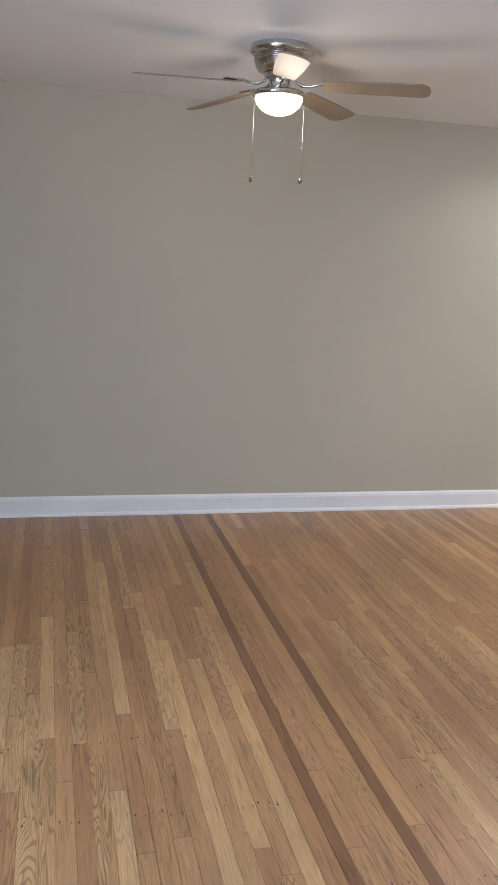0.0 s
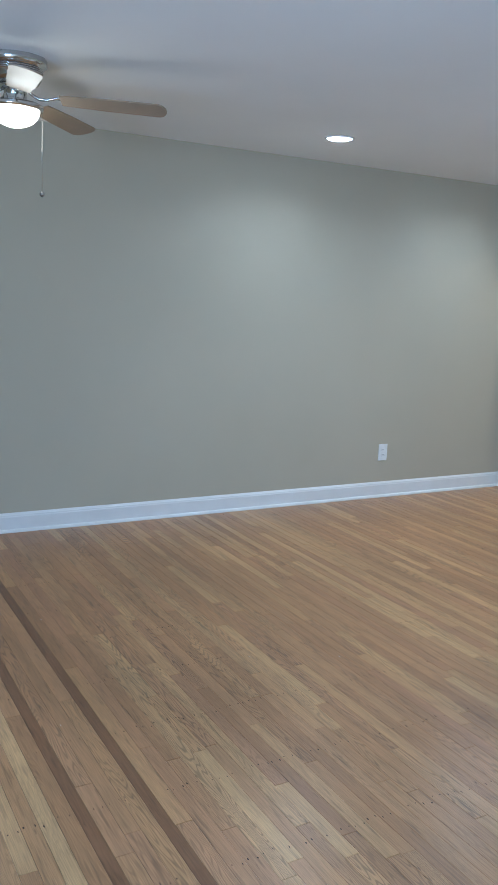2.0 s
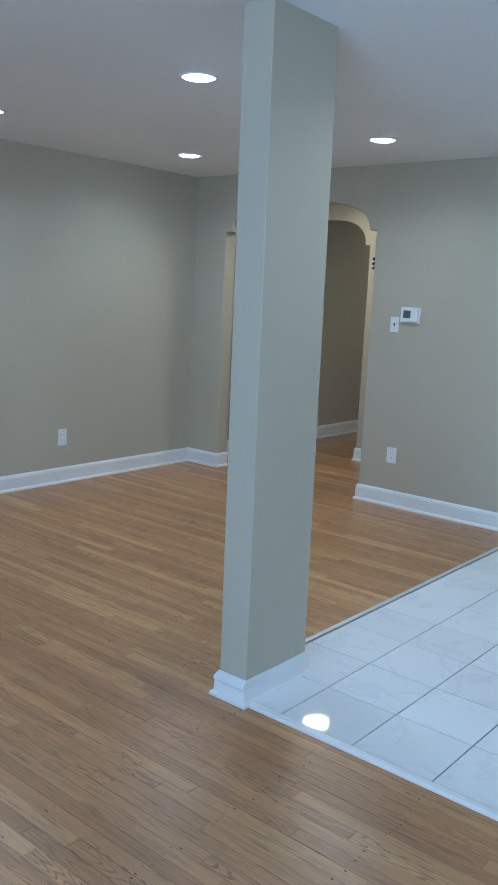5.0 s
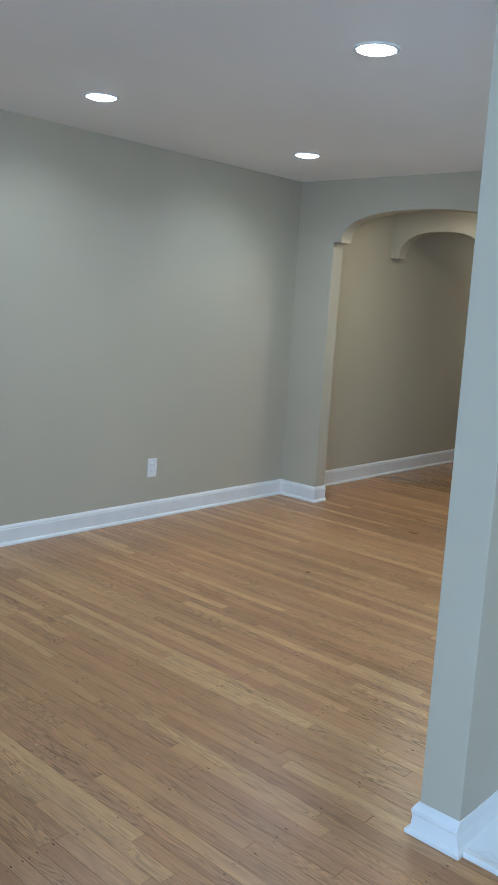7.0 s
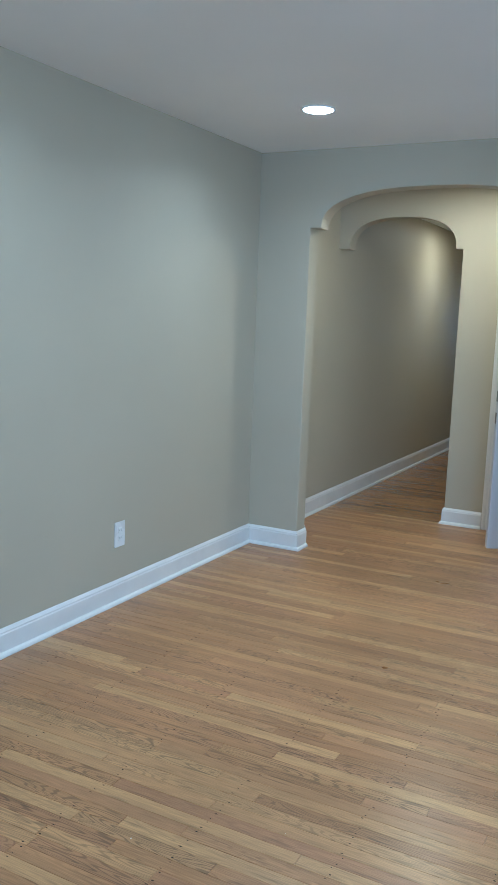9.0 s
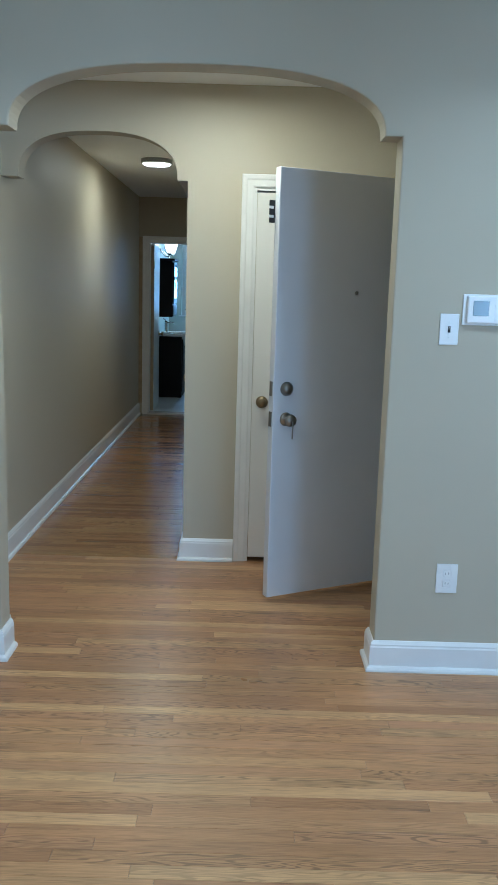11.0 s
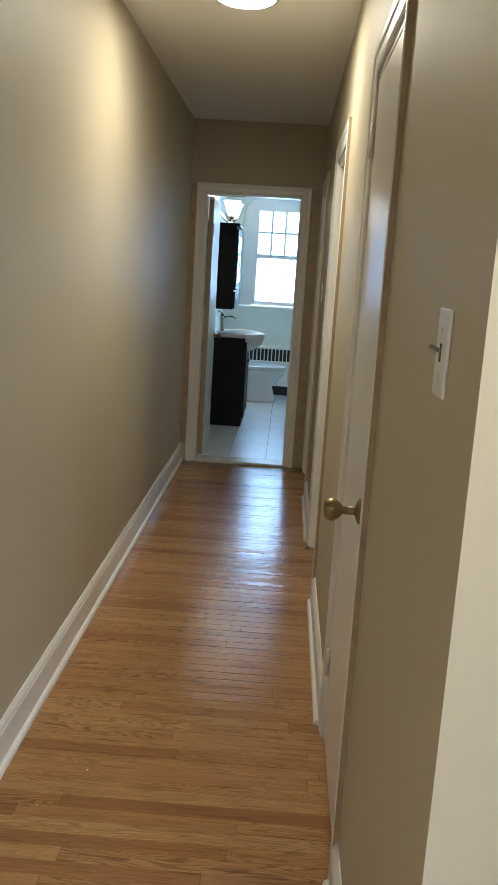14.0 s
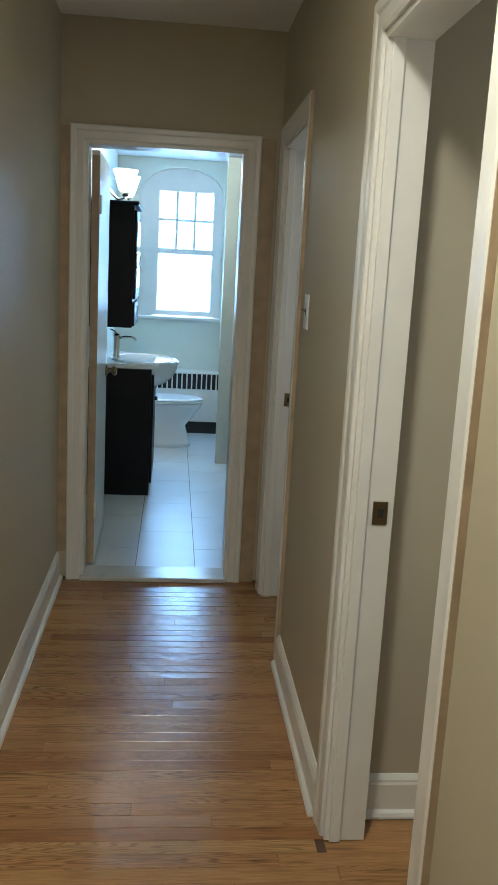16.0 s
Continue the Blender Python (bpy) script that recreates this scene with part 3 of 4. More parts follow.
local_part("latch_plate", boxed(-0.004, 0.016, 0.018, 0.022, 0.80, 0.87), BRASS, closet_1, "worn brass latch")
for z in (0.22, 1.80):
    local_part("hinge", lathe([(0, 0), (0.007, 0), (0.007, 0.09), (0, 0.09)], 12, pose(D1[1] - D1[0] - 0.034, 0.026, z)), DOOR, closet_1)
strike = thing("strike_plate", "small worn brass strike plate on a door jamb", "strike plate", pose(HALL_E + 0.076, D2[1] - 0.0175, 0.925))
local_part("plate", boxed(-0.019, 0.019, -0.002, 0.002, -0.03, 0.03, bevel=0.001), BRASS, strike)
local_part("latch_hole", boxed(-0.006, 0.008, -0.0028, -0.001, -0.011, 0.011), DARK, strike)
strike_2 = copy_thing(strike, pose(HALL_E + 0.076, D3[1] - 0.0175, 0.945))

# ---- vestibule: closet door and entry door ----
casing("trim_closet", -3.426, -2.81, 2.045, 0.066, VEST_Y, -1, "y", "white painted closet casing with a raised outer band")
jamb(-3.426, -2.81, 2.045, VEST_Y, VEST_BACK, "y")
closet = slab_door("door_closet", pose(-3.409, VEST_Y + 0.022, 0.012, 0, 0, 0), 0.58, 2.008, DOOR, "plain white closet door, closed, with a small brass knob")
k = knob_mesh(0.023, 0.052)
bmesh.ops.transform(k, matrix=pose(0.055, -0.019, 0.90, 90), verts=k.verts)
local_part("knob", k, BRASS, closet, "dull brass knob")
entry = thing("door_entry", "grey-white steel entry door standing half open, with deadbolt and keys", "door", pose(-3.312, 5.885, 0.03, 0, 0, 27.5), kind="structure")
local_part("door_slab", boxed(0, 0.88, -0.002, 0.043, 0, 2.035, bevel=0.004), METAL_DOOR, entry)
k = lathe([(0, 0), (0.034, 0), (0.034, 0.006), (0.026, 0.016), (0.024, 0.022), (0.016, 0.026), (0, 0.026)], 28, pose(0.07, -0.002, 1.03, 90))
local_part("deadbolt", k, PEWTER, entry, "round pewter deadbolt")
k = knob_mesh(0.030, 0.062)
bmesh.ops.transform(k, matrix=pose(0.07, -0.002, 0.885, 90), verts=k.verts)
kn = local_part("knob", k, PEWTER, entry, "round pewter knob")
local_part("key", boxed(0.067, 0.073, -0.075, -0.070, 0.80, 0.885, bevel=0.001), PEWTER, kn, "keys hanging in the lock")
for z, h in ((1.03, 0.035), (0.885, 0.036)):
    local_part("latch_plate", boxed(-0.003, 0.0, 0.008, 0.034, z - h, z + h, bevel=0.001), PEWTER, entry)
local_part("peephole", lathe([(0, 0), (0.009, 0), (0.009, 0.004), (0.005, 0.005), (0, 0.004)], 16, pose(0.44, -0.002, 1.485, 90)), PEWTER, entry)
br = boxed(-0.028, 0.0, 0.038, 0.047, 1.79, 1.89, bevel=0.002)
guard = local_part("door_guard", br, DARK, entry, "dark metal guard bracket on the door edge")
for z in (1.818, 1.858):
    local_part("guard_tab", boxed(-0.032, -0.010, 0.034, 0.038, z - 0.006, z + 0.006), PLASTIC, guard)
casing("trim_entry", 5.44, 6.36, 2.09, 0.05, -2.56, -1, "x", "white painted casing of the entry doorway")

# ---- column beside the tile ----
column = thing("column", "square-cornered greige painted column on a white plinth", "column", kind="structure")
CX0, CX1, CY0, CY1 = -1.468, -1.333, 1.968, 2.352
shaft = boxed(CX0, CX1, CY0, CY1, 0, CEIL, bevel=0.003)
for v in shaft.verts:
    v.co.x -= 0.022 * v.co.z / CEIL
part("shaft", shaft, PAINT, column)
pl = bmesh.new()
levels = [(0.029, 0.0), (0.029, 0.012), (0.016, 0.020), (0.014, 0.060), (0.018, 0.070), (0.017, 0.080), (0.009, 0.094), (0.002, 0.102), (-0.01, 0.103)]
rings = []
for d, z in levels:
    e = d * 0.7 if z < 0.03 else min(d, 0.0025)
    rings.append([pl.verts.new((x, y, z)) for x, y in ((CX0 - d, CY0 - d), (CX1 + e, CY0 - d), (CX1 + e, CY1 + d * 0.6), (CX0 - d, CY1 + d * 0.6))])
for a, b in zip(rings, rings[1:]):
    for i in range(4):
        pl.faces.new((a[i], a[(i + 1) % 4], b[(i + 1) % 4], b[i]))
part("plinth", pl, TRIM, column, "white painted moulded base")

# ---- lights ----
first = thing("recessed_light", "round white recessed ceiling light, lit", "ceiling light", pose(*DOWNLIGHTS[0], CEIL), "recessed lights of the room")
local_part("trim_ring", lathe([(0.076, 0.0), (0.092, 0.0), (0.092, -0.003), (0.088, -0.006), (0.078, -0.007), (0.076, -0.005), (0.076, 0.0)], 40), PLASTIC, first)
local_part("lens", lathe([(0, -0.017), (0.035, -0.0155), (0.060, -0.011), (0.076, -0.004), (0.076, -0.001), (0, -0.001)], 40), LENS, first, "glowing white lens")
# the last two copies are added out of view, over the tile
for x, y in DOWNLIGHTS[1:]:
    copy_thing(first, pose(x, y, CEIL))
flush = thing("flush_ceiling_light", "flat round ceiling light with a nickel rim, lit", "ceiling light", pose(-4.23, 9.10, CEIL_H), "flush lights of the hall")
local_part("rim", lathe([(0.105, 0), (0.128, 0), (0.128, -0.034), (0.124, -0.038), (0.116, -0.038), (0.116, -0.01), (0.105, 0)], 48), material("satin_nickel_rim", (0.42, 0.41, 0.40), 0.3, 1.0, bump=0.0), flush, "satin nickel rim")
local_part("diffuser", lathe([(0, -0.050), (0.06, -0.049), (0.10, -0.045), (0.116, -0.037), (0.116, -0.015), (0, -0.015)], 48), WARM_LENS, flush, "glowing white diffuser")
vest_light = copy_thing(flush, pose(-3.585, 5.86, CEIL_V))

# ---- ceiling fan ----
FC = Vector((-3.42, 0.462, CEIL))
fan = thing("ceiling_fan", "five-blade hugger ceiling fan, polished nickel with light oak blades, lamp lit", "ceiling fan", pose(*FC))
local_part("housing", lathe([(0, 0), (0.135, 0), (0.138, -0.006), (0.138, -0.030), (0.130, -0.036), (0.118, -0.040), (0.114, -0.085), (0.100, -0.105), (0.085, -0.112), (0, -0.112)], 56), CHROME, fan, "polished nickel motor housing with ribbed vents")
for z in (-0.046, -0.054, -0.062):
    local_part("vent_ring", lathe([(0.112, z), (0.1205, z + 0.002), (0.1205, z - 0.002), (0.112, z - 0.003)], 48), CHROME, fan)
local_part("hub", lathe([(0, -0.112), (0.070, -0.112), (0.075, -0.120), (0.060, -0.130), (0.050, -0.134), (0.047, -0.172), (0.054, -0.178), (0, -0.178)], 40), CHROME, fan)
for i in range(3):
    a = i * 2 * math.pi / 3 + 0.3
    local_part("hub_screw", lathe([(0, 0), (0.004, 0), (0.004, 0.003), (0, 0.004)], 10, pose(0.048 * math.cos(a), 0.048 * math.sin(a), -0.155, 0, 90, math.degrees(a))), CHROME, fan)
local_part("light_pan", lathe([(0, -0.178), (0.060, -0.178), (0.110, -0.188), (0.122, -0.196), (0.124, -0.206), (0.118, -0.214), (0.102, -0.214), (0, -0.205)], 56), CHROME, fan, "polished nickel light pan")
bowl_prof = [(0.107 * math.cos(a), -0.212 - 0.078 * math.sin(a)) for a in [i * math.pi / 2 / 12 for i in range(13)]]
local_part("bowl", lathe([(r if r > 1e-4 else 0, z) for r, z in bowl_prof], 48), BOWL, fan, "glowing frosted glass bowl")
for i, az in enumerate((-10, 62, 134, 206, 278)):
    arm_pts = [(0.05, 0, -0.128), (0.075, 0, -0.150), (0.105, 0, -0.166), (0.14, 0, -0.168), (0.175, 0, -0.160), (0.20, 0, -0.158)]
    rot = pose(0, 0, 0, 0, 0, az)
    bm = tube(arm_pts, 0.0065, 8)
    box(bm, 0.185, 0.265, -0.022, 0.022, -0.163, -0.158)
    bmesh.ops.transform(bm, matrix=rot, verts=bm.verts)
    local_part("blade_arm", bm, CHROME, fan)
    out = [(0.20, -0.048), (0.40, -0.060), (0.625, -0.064)]
    tip = [(0.625 + 0.045 * math.cos(a), 0.064 * math.sin(a)) for a in [-math.pi / 2 + math.pi * q / 12 for q in range(1, 12)]]
    outline = out + tip + [(x, -y) for x, y in reversed(out)]
    bm = prism(outline, -0.003, 0.003, "z")
    bmesh.ops.transform(bm, matrix=rot @ pose(0, 0, -0.157, -12, 2.8, 0), verts=bm.verts)
    local_part("blade", bm, BLADE, fan, "light oak veneer blade")
for dx, dy, ln in ((0.02, -0.118, 0.355), (0.0, 0.120, 0.345)):
    ch = local_part("pull_chain", tube([(dx, dy, -0.205), (dx, dy, -0.205 - ln)], 0.0014, 6), CHROME, fan, "thin bead pull chain")
    local_part("pull_end", lathe([(0, 0), (0.004, -0.002), (0.009, -0.012) if dy < 0 else (0.013, -0.014), (0.007, -0.024), (0, -0.028)], 16, pose(dx, dy, -0.205 - ln)), PEWTER if dy > 0 else BRASS, ch)


# ---- plates on the walls ----
def outlet(m, w=0.075, h=0.120, label="white double wall outlet"):
    ob = thing("wall_outlet", label, "outlet", m)
    local_part("plate", boxed(-w / 2, w / 2, -0.006, 0, -h / 2, h / 2, bevel=0.0025), PLASTIC, ob)
    for z in (-0.021, 0.021):
        s = local_part("socket", boxed(-0.017, 0.017, -0.0085, -0.005, z - 0.014, z + 0.014, bevel=0.003), PLASTIC, ob)
        for x in (-0.006, 0.006):
            local_part("slot", boxed(x - 0.001, x + 0.001, -0.0090, -0.0082, z - 0.003, z + 0.006), DARK, s)
    return ob


def toggle(m, h=0.118, label="white toggle light switch"):
    ob = thing("light_switch", label, "light switch", m)
    local_part("plate", boxed(-0.036, 0.036, -0.006, 0, -h / 2, h / 2, bevel=0.0025), PLASTIC, ob)
    local_part("toggle_slot", boxed(-0.005, 0.005, -0.0068, -0.005, -0.012, 0.012), DARK, ob)
    lever = boxed(-0.0035, 0.0035, -0.019, 0.0, -0.003, 0.003, bevel=0.0012)
    bmesh.ops.transform(lever, matrix=pose(0, -0.004, 0.001, -24), verts=lever.verts)
    local_part("toggle", lever, PEWTER, ob, "dark metal toggle")
    for z in (-0.03, 0.03):
        local_part("screw", lathe([(0, 0), (0.0032, 0), (0.0028, 0.0015), (0, 0.0018)], 10, pose(0, -0.006, z, 90)), PLASTIC, ob)
    return ob


outlet(pose(WEST, 3.733, 0.370, 0, 0, 90), 0.085, 0.135)
outlet(pose(-2.612, ARCH_Y, 0.398, 0, 0, 0), 0.085, 0.122)
toggle(pose(-2.673, ARCH_Y, 1.389, 0, 0, 0))
toggle(pose(HALL_E, 6.748, 1.389, 0, 0, -90))
toggle(pose(HALL_E, 10.955, 1.378, 0, 0, -90))
thermo = thing("thermostat", "white wall thermostat with a grey display", "thermostat", pose(-2.545, ARCH_Y, 1.465))
local_part("back_plate", boxed(-0.082, 0.082, -0.006, 0, -0.058, 0.058, bevel=0.002), PLASTIC, thermo)
local_part("body", boxed(-0.068, 0.070, -0.026, -0.005, -0.050, 0.052, bevel=0.005), PLASTIC, thermo)
local_part("display", boxed(-0.048, 0.012, -0.0275, -0.025, -0.022, 0.034, bevel=0.0008), LCD, thermo, "grey green display")
for z in (-0.036, -0.01, 0.016):
    local_part("button", boxed(0.034, 0.056, -0.028, -0.025, z - 0.006, z + 0.006, bevel=0.001), PLASTIC, thermo)

# ---- bathroom ----
vanity = thing("vanity", "espresso wood bathroom vanity cabinet", "vanity")
part("body", boxed(-4.775, -4.364, 13.505, 14.205, 0.015, 0.855, bevel=0.003), EBONY, vanity)
for y in (13.515, 13.86):
    d = part("door", boxed(-4.364, -4.347, y, y + 0.335, 0.10, 0.82, bevel=0.003), EBONY, vanity)
    part("knob", lathe([(0, 0), (0.006, 0), (0.006, 0.012), (0.012, 0.018), (0, 0.026)], 12, pose(-4.347, y + (0.30 if y < 13.7 else 0.035), 0.62, 0, 90)), CHROME, d)
bas = bmesh.new()
front = [(-4.36 + 0.17 * math.sin(math.pi * i / 24) ** 0.8, 13.485 + 0.74 * i / 24) for i in range(25)]
outline = [(-4.775, 13.485), *front, (-4.775, 14.225)]
prism(outline, 0.862, 0.884, "z", bas)
prism([(x if x < -4.7 else x - 0.008, y) for x, y in outline], 0.884, 0.890, "z", bas)
lathe([(0, 0.705), (0.07, 0.708), (0.14, 0.735), (0.19, 0.785), (0.21, 0.835), (0.212, 0.8615)], 36, Matrix.Translation((-4.425, 13.855, 0)) @ Matrix.Diagonal((1.08, 1.5, 1, 1)), bas)
lathe([(0.215, 0.890), (0.222, 0.898), (0.230, 0.896), (0.234, 0.890)], 40, Matrix.Translation((-4.440, 13.855, 0)) @ Matrix.Diagonal((0.95, 1.4, 1, 1)), bas)
basin = tagged(mesh_object("washbasin", bas, PORCELAIN), "white porcelain washbasin top with a bowed front", "washbasin")
faucet = thing("faucet", "chrome single-lever basin faucet", "faucet", pose(-4.612, 13.82, 0.890))
local_part("body", lathe([(0, 0), (0.028, 0), (0.026, 0.01), (0.021, 0.02), (0.021, 0.15), (0.018, 0.165), (0, 0.168)], 24), CHROME, faucet)
local_part("spout", tube([(0.01, 0, 0.135), (0.06, 0, 0.148), (0.11, 0, 0.145), (0.128, 0, 0.125)], 0.008, 10), CHROME, faucet)
local_part("lever", tube([(0, 0, 0.165), (-0.012, 0, 0.18), (-0.045, 0, 0.195)], 0.005, 8), CHROME, faucet)
cab = thing("wall_cabinet", "tall espresso wood wall cabinet with a glazed door and towel shelf", "cabinet")
part("body", boxed(-4.775, -4.500, 13.505, 14.035, 1.12, 1.875, bevel=0.003), EBONY, cab)
part("cornice", boxed(-4.775, -4.470, 13.485, 14.055, 1.875, 1.902, bevel=0.006), EBONY, cab)
cd = part("door", boxed(-4.500, -4.482, 13.515, 14.025, 1.30, 1.85, bevel=0.003), EBONY, cab)
part("glass", boxed(-4.482, -4.478, 13.575, 13.965, 1.37, 1.79), MIRROR, cd, "mirror glass")
part("handle", tube([(-4.482, 13.54, 1.50), (-4.460, 13.54, 1.50), (-4.460, 13.54, 1.58), (-4.482, 13.54, 1.58)], 0.005), CHROME, cd)
part("drawer_front", boxed(-4.500, -4.485, 13.515, 14.025, 1.13, 1.28, bevel=0.003), EBONY, cab)
vl = thing("vanity_light", "nickel wall light with frosted bell shades, lit", "wall light")
part("back_plate", boxed(-4.78, -4.755, 13.78, 14.52, 2.01, 2.08, bevel=0.006), CHROME, vl)
for y in (13.97, 14.36):
    part("arm", tube([(-4.755, y, 2.045), (-4.71, y, 2.03), (-4.675, y, 1.975), (-4.635, y, 1.945), (-4.600, y, 1.95), (-4.588, y, 1.975)], 0.008), CHROME, vl)
    part("socket", lathe([(0, 0.03), (0.024, 0.03), (0.030, 0.005), (0.020, -0.012), (0, -0.014)], 20, pose(-4.588, y, 1.975)), CHROME, vl)
    part("shade", lathe([(0.026, 0.0), (0.040, 0.018), (0.056, 0.06), (0.066, 0.10), (0.085, 0.145), (0.081, 0.145), (0.061, 0.10), (0.050, 0.06), (0.034, 0.02)], 28, pose(-4.588, y, 1.99)), SHADE, vl, "glowing frosted glass bell shade")
toilet = thing("toilet", "white porcelain toilet with its lid down", "toilet", pose(-4.775, 15.20, 0.012))
local_part("tank", boxed(0.0, 0.19, -0.22, 0.22, 0.38, 0.74, bevel=0.02), PORCELAIN, toilet)
local_part("tank_lid", boxed(0.0, 0.205, -0.23, 0.23, 0.741, 0.77, bevel=0.01), PORCELAIN, toilet)


def egg(cx, rx, ry, z, k=28):
    return [(cx + rx * math.cos(2 * math.pi * i / k) * (1.0 if math.cos(2 * math.pi * i / k) > 0 else 0.8), ry * math.sin(2 * math.pi * i / k), z) for i in range(k)]


def loft(rings, bm=None):
    bm = bm or bmesh.new()
    vs = [[bm.verts.new(p) for p in r] for r in rings]
    for a, b in zip(vs, vs[1:]):
        for i in range(len(a)):
            bm.faces.new((a[i], a[(i + 1) % len(a)], b[(i + 1) % len(a)], b[i])).smooth = True
    bm.faces.new(vs[0][::-1])
    bm.faces.new(vs[-1])
    bmesh.ops.recalc_face_normals(bm, faces=bm.faces)
    return bm


local_part("bowl", loft([egg(0.46, 0.26, 0.13, 0.0), egg(0.46, 0.25, 0.12, 0.04), egg(0.45, 0.22, 0.10, 0.18), egg(0.47, 0.27, 0.14, 0.27), egg(0.50, 0.30, 0.18, 0.35), egg(0.50, 0.31, 0.185, 0.385)]), PORCELAIN, toilet)
local_part("seat", loft([egg(0.50, 0.31, 0.19, 0.387), egg(0.50, 0.32, 0.195, 0.395), egg(0.50, 0.315, 0.19, 0.403)]), PORCELAIN, toilet)
local_part("lid", loft([egg(0.50, 0.31, 0.19, 0.405), egg(0.50, 0.318, 0.194, 0.415), egg(0.50, 0.29, 0.17, 0.425)]), PORCELAIN, toilet)
cover = thing("radiator_cover", "white radiator cover with an upright slot grille", "radiator cover")
part("panel", boxed(-4.78, -3.805, 15.74, 15.76, 0.13, 0.43, bevel=0.003), TRIM, cover)
part("top", boxed(-4.78, -3.805, 15.73, BATH_N, 0.575, 0.595, bevel=0.004), TRIM, cover)
part("backing", boxed(-4.78, -3.805, 15.77, 15.78, 0.43, 0.575), DARK, cover)
x = -4.775
while x < -3.81:
    part("slat", boxed(x, x + 0.012, 15.742, 15.758, 0.43, 0.575), TRIM, cover)
    x += 0.045
part("toe_kick", boxed(-4.78, -3.805, 15.775, 15.79, 0.014, 0.13), DARK, cover, "dark recessed toe kick")
# window
win = thing("window_1", "white wooden sash window with six small upper panes", "window", kind="structure")
fill = prism([(-4.575, 1.072), (-4.438, 1.072), (-4.438, 2.246), (-3.868, 2.246), (-3.868, 1.072), (-3.81, 1.072), *[p for p in reversed(wn_arch)]], BATH_N + 0.07, BATH_N + 0.10)
part("window_surround", fill, TRIM, win)
part("window_sill", boxed(-4.62, -3.805, BATH_N - 0.03, BATH_N + 0.07, 1.045, 1.072, bevel=0.005), TRIM, win)
fx0, fx1 = -4.438, -3.868
for nm, a in (("upper_sash", (1.655, 2.246, 0.09)), ("lower_sash", (1.085, 1.685, 0.075))):
    z0, z1, d = a
    bm = bmesh.new()
    y0, y1 = BATH_N + d - 0.02, BATH_N + d + 0.005
    t = 0.036
    for b in ((fx0, fx0 + t, z0, z1), (fx1 - t, fx1, z0, z1), (fx0 + t, fx1 - t, z0, z0 + 0.04), (fx0 + t, fx1 - t, z1 - 0.04, z1)):
        box(bm, b[0], b[1], y0, y1, b[2], b[3])
    s = part(nm, bm, TRIM, win)
    if nm == "upper_sash":
        for i in (1, 2):
            xx = fx0 + t + (fx1 - fx0 - 2 * t) * i / 3
            part("glazing_bar", boxed(xx - 0.012, xx + 0.012, y0 + 0.004, y1 - 0.004, z0 + 0.04, z1 - 0.04), TRIM, s)
        zz = (z0 + z1) / 2
        part("glazing_bar", boxed(fx0 + t, fx1 - t, y0 + 0.003, y1 - 0.005, zz - 0.012, zz + 0.012), TRIM, s)
    pane = part("pane", boxed(fx0 + t, fx1 - t, y1 - 0.008, y1 - 0.005, z0 + 0.03, z1 - 0.03), GLASS, s)
    pane.visible_shadow = False
structure("backdrop", boxed(-6.5, -1.5, 18.0, 18.02, -0.5, 4.0), glow("bright_overcast_distance", (0.86, 0.96, 1.0), 0.8), "bright overcast daylight outside the window", "backdrop")
south_pane = structure("window_2", boxed(-0.6, 1.8, SOUTH - 0.12, SOUTH - 0.115, 0.7, 2.05), GLASS, "large clear window pane", "window")
south_pane.visible_shadow = False
# floor tiles of the bathroom
for ix in range(-3, 3):
    for iy in range(0, 7):
        x0 = -4.08 + ix * 0.302
        y0 = BATH_Y + iy * 0.60 + (0.3 if ix % 2 else 0.0) - 0.3
        a0, a1, b0, b1 = max(x0, -4.78), min(x0 + 0.298, -3.70), max(y0, BATH_Y - 0.02), min(y0 + 0.597, BATH_N)
        if a1 - a0 > 0.02 and b1 - b0 > 0.02:
            part("tile", boxed(a0, a1, b0, b1, 0.008, 0.0155), BATH_TILE, bath_floor)

# ---- marble tiles ----
tm = bmesh.new()
box(tm, 0.0025, 0.3135, 0.0025, 0.3115, 0.0, 0.0125)
bmesh.ops.bevel(tm, geom=[e for e in tm.edges if all(v.co.z > 0.01 for v in e.verts)], offset=0.0012, segments=1, affect="EDGES")
tile_data = bpy.data.meshes.new("tile")
tm.to_mesh(tile_data)
tm.free()
tile_data.materials.append(MARBLE)
for ix in range(12):
    for iy in range(10):
        x0, y0 = -1.178 + (ix - 1) * 0.316, 1.995 + iy * 0.314
        if x0 + 0.318 > EAST or y0 + 0.314 > ARCH_Y or (ix == 0 and iy < 1):
            continue
        t = new("tile", tile_data)
        t.location, t.parent = (x0, y0, 0), tile_floor
        t.rotation_euler = (random.uniform(-0.0012, 0.0012), random.uniform(-0.0012, 0.0012), 0)
part("tile", boxed(CX1 + 0.02, -1.180, 1.997, 2.3075, 0.0, 0.0125), MARBLE, tile_floor)
structure("threshold_south", boxed(CX1 + 0.02, EAST, 1.966, 1.994, -0.004, 0.016, bevel=0.004), TRIM, "white edging strip beside the marble tiles", "threshold")
structure("threshold_west", boxed(-1.53, -1.504, CY1 + 0.03, ARCH_Y - 0.04, -0.004, 0.014, bevel=0.004), material("grey_metal_edge", (0.62, 0.62, 0.61), 0.4, 0.3, bump=0.0), "thin grey edging strip beside the marble tiles", "threshold")

# ---- strip oak floor: boards run across the hall ----
PITCH = 0.0535
Y0 = 0.252 - PITCH * 60.5
near = []
joined = bmesh.new()
hall_joined = bmesh.new()
rnd = random.Random(5)


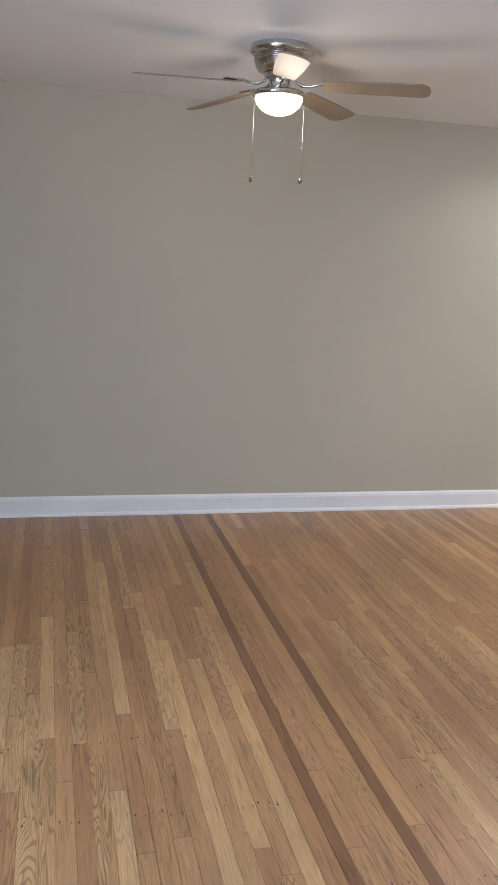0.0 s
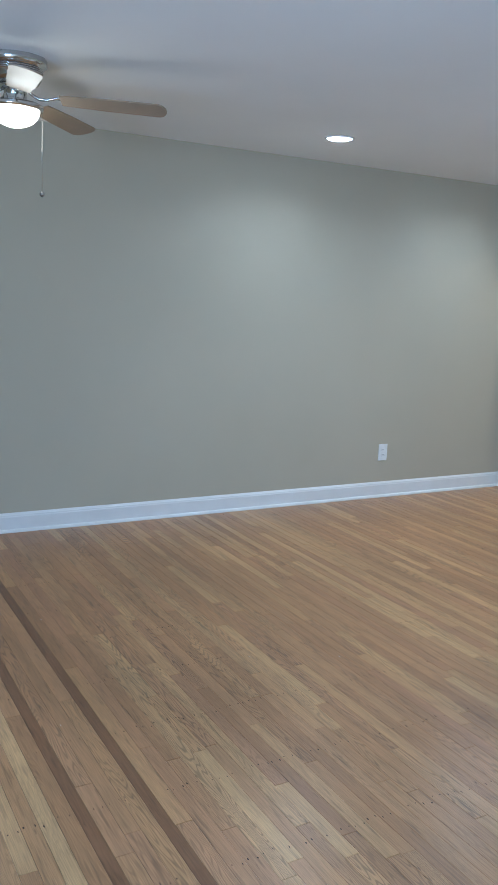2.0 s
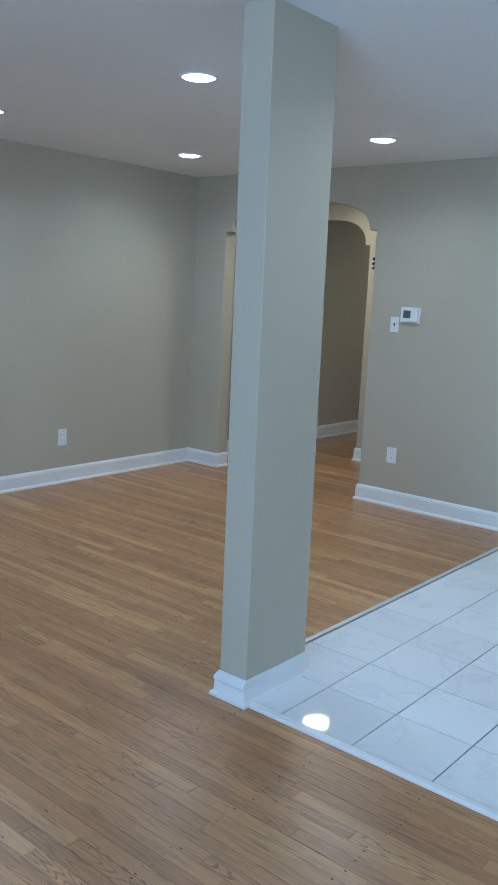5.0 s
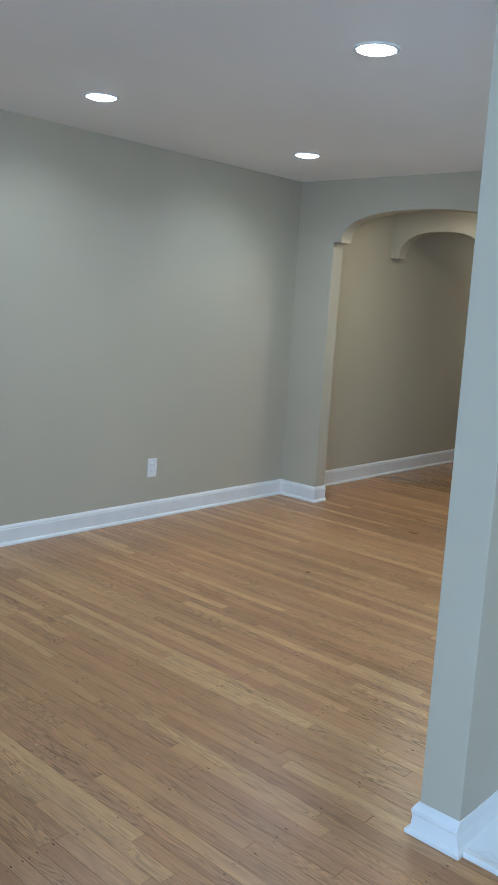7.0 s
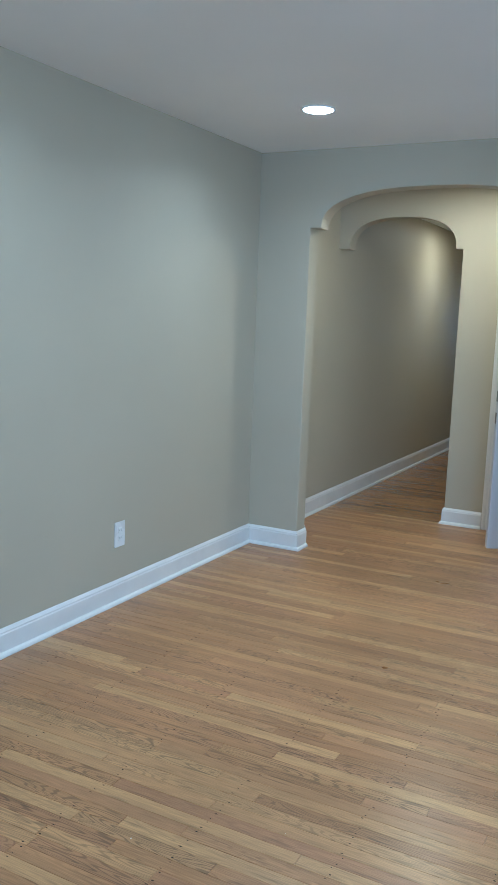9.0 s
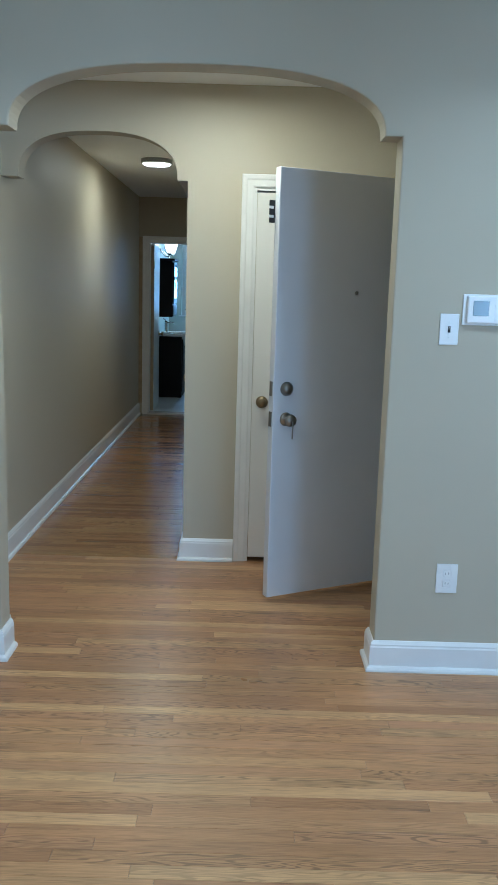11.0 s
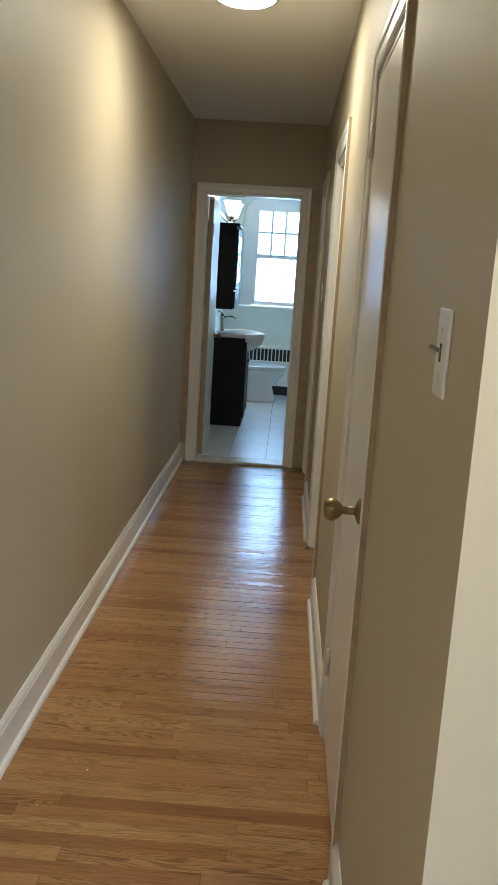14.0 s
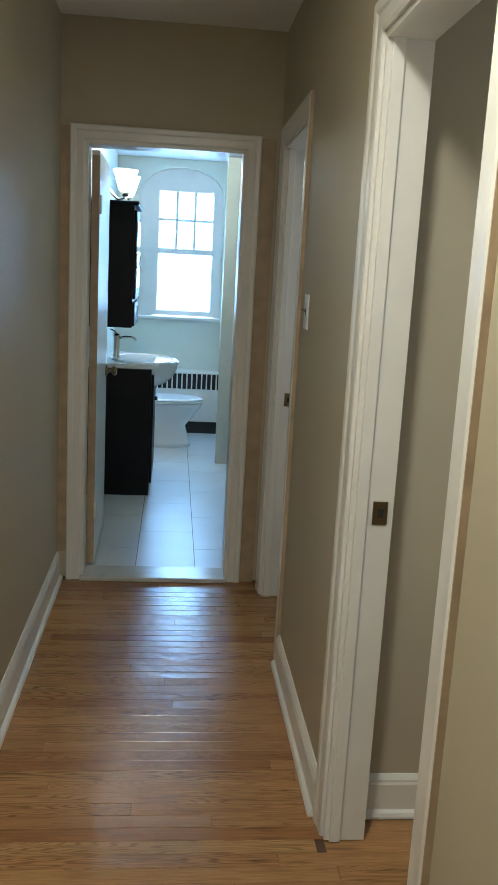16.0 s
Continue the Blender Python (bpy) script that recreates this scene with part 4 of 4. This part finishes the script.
def board_box(bm, x0, x1, y0, y1, z, lean=0.0):
    c = 0.0007
    lo = [bm.verts.new(p) for p in ((x0, y0, -0.003), (x1, y0, -0.003), (x1, y1, -0.003), (x0, y1, -0.003))]
    mid = [bm.verts.new(p) for p in ((x0, y0, z - c - lean), (x1, y0, z - c - lean), (x1, y1, z - c + lean), (x0, y1, z - c + lean))]
    top = [bm.verts.new(p) for p in ((x0 + c, y0 + c, z - lean), (x1 - c, y0 + c, z - lean), (x1 - c, y1 - c, z + lean), (x0 + c, y1 - c, z + lean))]
    for a, b in ((lo, mid), (mid, top)):
        for i in range(4):
            bm.faces.new((a[i], a[(i + 1) % 4], b[(i + 1) % 4], b[i]))
    bm.faces.new(top)


row = 0
nails = []
while True:
    y = Y0 + row * PITCH
    row += 1
    if y > HALL_END - 0.03:
        break
    if y + PITCH < SOUTH:
        continue
    if y < ARCH_Y:
        xa, xb = WEST, EAST
        if y + PITCH > 1.966:
            xb = -1.49 if y < 1.966 else -1.45 if y + PITCH < CY1 + 0.02 else -1.53
    elif y < VEST_Y:
        xa, xb = HALL_W, -2.56
    else:
        xa, xb = HALL_W, HALL_E
        if any(a + 0.02 < y < b - 0.02 for a, b in (D1, D3)):
            xb = HALL_E + 0.10
        if D2[0] + 0.02 < y < D2[1] - 0.02 - PITCH:
            xb = -2.25
    hall = y >= VEST_Y
    strip = abs(y + PITCH / 2 - 0.252) < 0.01 or abs(y + PITCH / 2 - 0.252 - 4 * PITCH) < 0.01
    x = xa - rnd.uniform(0.0, 0.9)
    while x < xb:
        ln = 30 if strip else rnd.choice((0.45, 0.7, 0.9, 1.2, 1.6)) * rnd.uniform(0.8, 1.2)
        x0, x1 = max(x, xa), min(x + ln, xb)
        x += ln
        if x1 - x0 < 0.03:
            continue
        z = rnd.uniform(-0.0004, 0.0004)
        g = (0.0002 if hall else 0.00024) * rnd.uniform(0.4, 2.0)
        off = (y + PITCH / 2 - 0.252) / PITCH
        lo = 0.006 if strip else -0.006 if abs(off - 1) < 0.2 or abs(off - 5) < 0.2 else 0.0
        hi = 0.006 if strip else -0.006 if abs(off + 1) < 0.2 or abs(off - 3) < 0.2 else 0.0
        lean = rnd.gauss(0, 0.00027 if hall else 0.00016)
        key = (x0 + 0.0004, x1 - 0.0004, y + g + lo, y + PITCH - g - hi, z, lean)
        chosen = strip or (hall and 6.6 < y and y < 11.9) or (-2.7 < (x0 + x1) / 2 < -0.9 and -0.1 < y < 1.95)
        if chosen and len(near) < 300:
            near.append((key, STRIP if strip else HALL_BOARD if hall else BOARD))
        else:
            board_box(hall_joined if hall else joined, *key)
    if y < 3.7 and not strip:
        for j in range(16):
            xn = WEST + 0.2 + j * 0.405 + rnd.uniform(-0.012, 0.012)
            if xn < xb - 0.1:
                for q in (0.2, 0.8):
                    if rnd.random() < 0.8:
                        nails.append((xn + rnd.uniform(-0.006, 0.006), y + PITCH * q + rnd.uniform(-0.003, 0.003)))
y_cut = Y0 + PITCH * math.floor((1.966 - Y0) / PITCH)
board_box(joined, -1.49, 0.4, y_cut + 0.0006, 1.9655, 0.0)
board_box(joined, 0.401, EAST, y_cut + 0.0006, 1.9655, 0.0)
rest = part("boards", joined, BOARDS, floor)
rest["kind"] = "stuff"
rest = part("boards", hall_joined, HALL_BOARDS, floor)
rest["kind"] = "stuff"
for key, mat in near:
    bm = bmesh.new()
    board_box(bm, *key)
    part("inlay_strip" if mat is STRIP else "board", bm, mat, floor)
frnd = random.Random(9)
nb = bmesh.new()
for x, y in nails:
    a, b = 0.0064 * frnd.uniform(0.4, 1.3), 0.0027 * frnd.uniform(0.5, 1.2)
    nb.faces.new([nb.verts.new((x + dx, y + dy, 0.0008)) for dx, dy in ((-a, 0), (0, -b), (a, 0), (0, b))])
nl = part("nail_holes", nb, NAIL, floor)
nl["kind"] = "stuff"

flecks = bmesh.new()
frnd = random.Random(9)
for i in range(26):
    x, y = frnd.uniform(-3.9, -1.6), frnd.uniform(-0.6, 3.2)
    if i > 20:
        x, y = frnd.uniform(-4.6, -4.0), frnd.uniform(6.0, 9.0)
    r = frnd.uniform(0.0015, 0.0045)
    flecks.faces.new([flecks.verts.new((x + r * math.cos(k * 1.2566 + i) * frnd.uniform(0.5, 1.0), y + r * math.sin(k * 1.2566 + i) * frnd.uniform(0.5, 1.0), 0.0012)) for k in range(5)])
fl = part("paint_flecks", flecks, PLASTIC, floor, "tiny white flecks of dried paint")
fl["kind"] = "stuff"
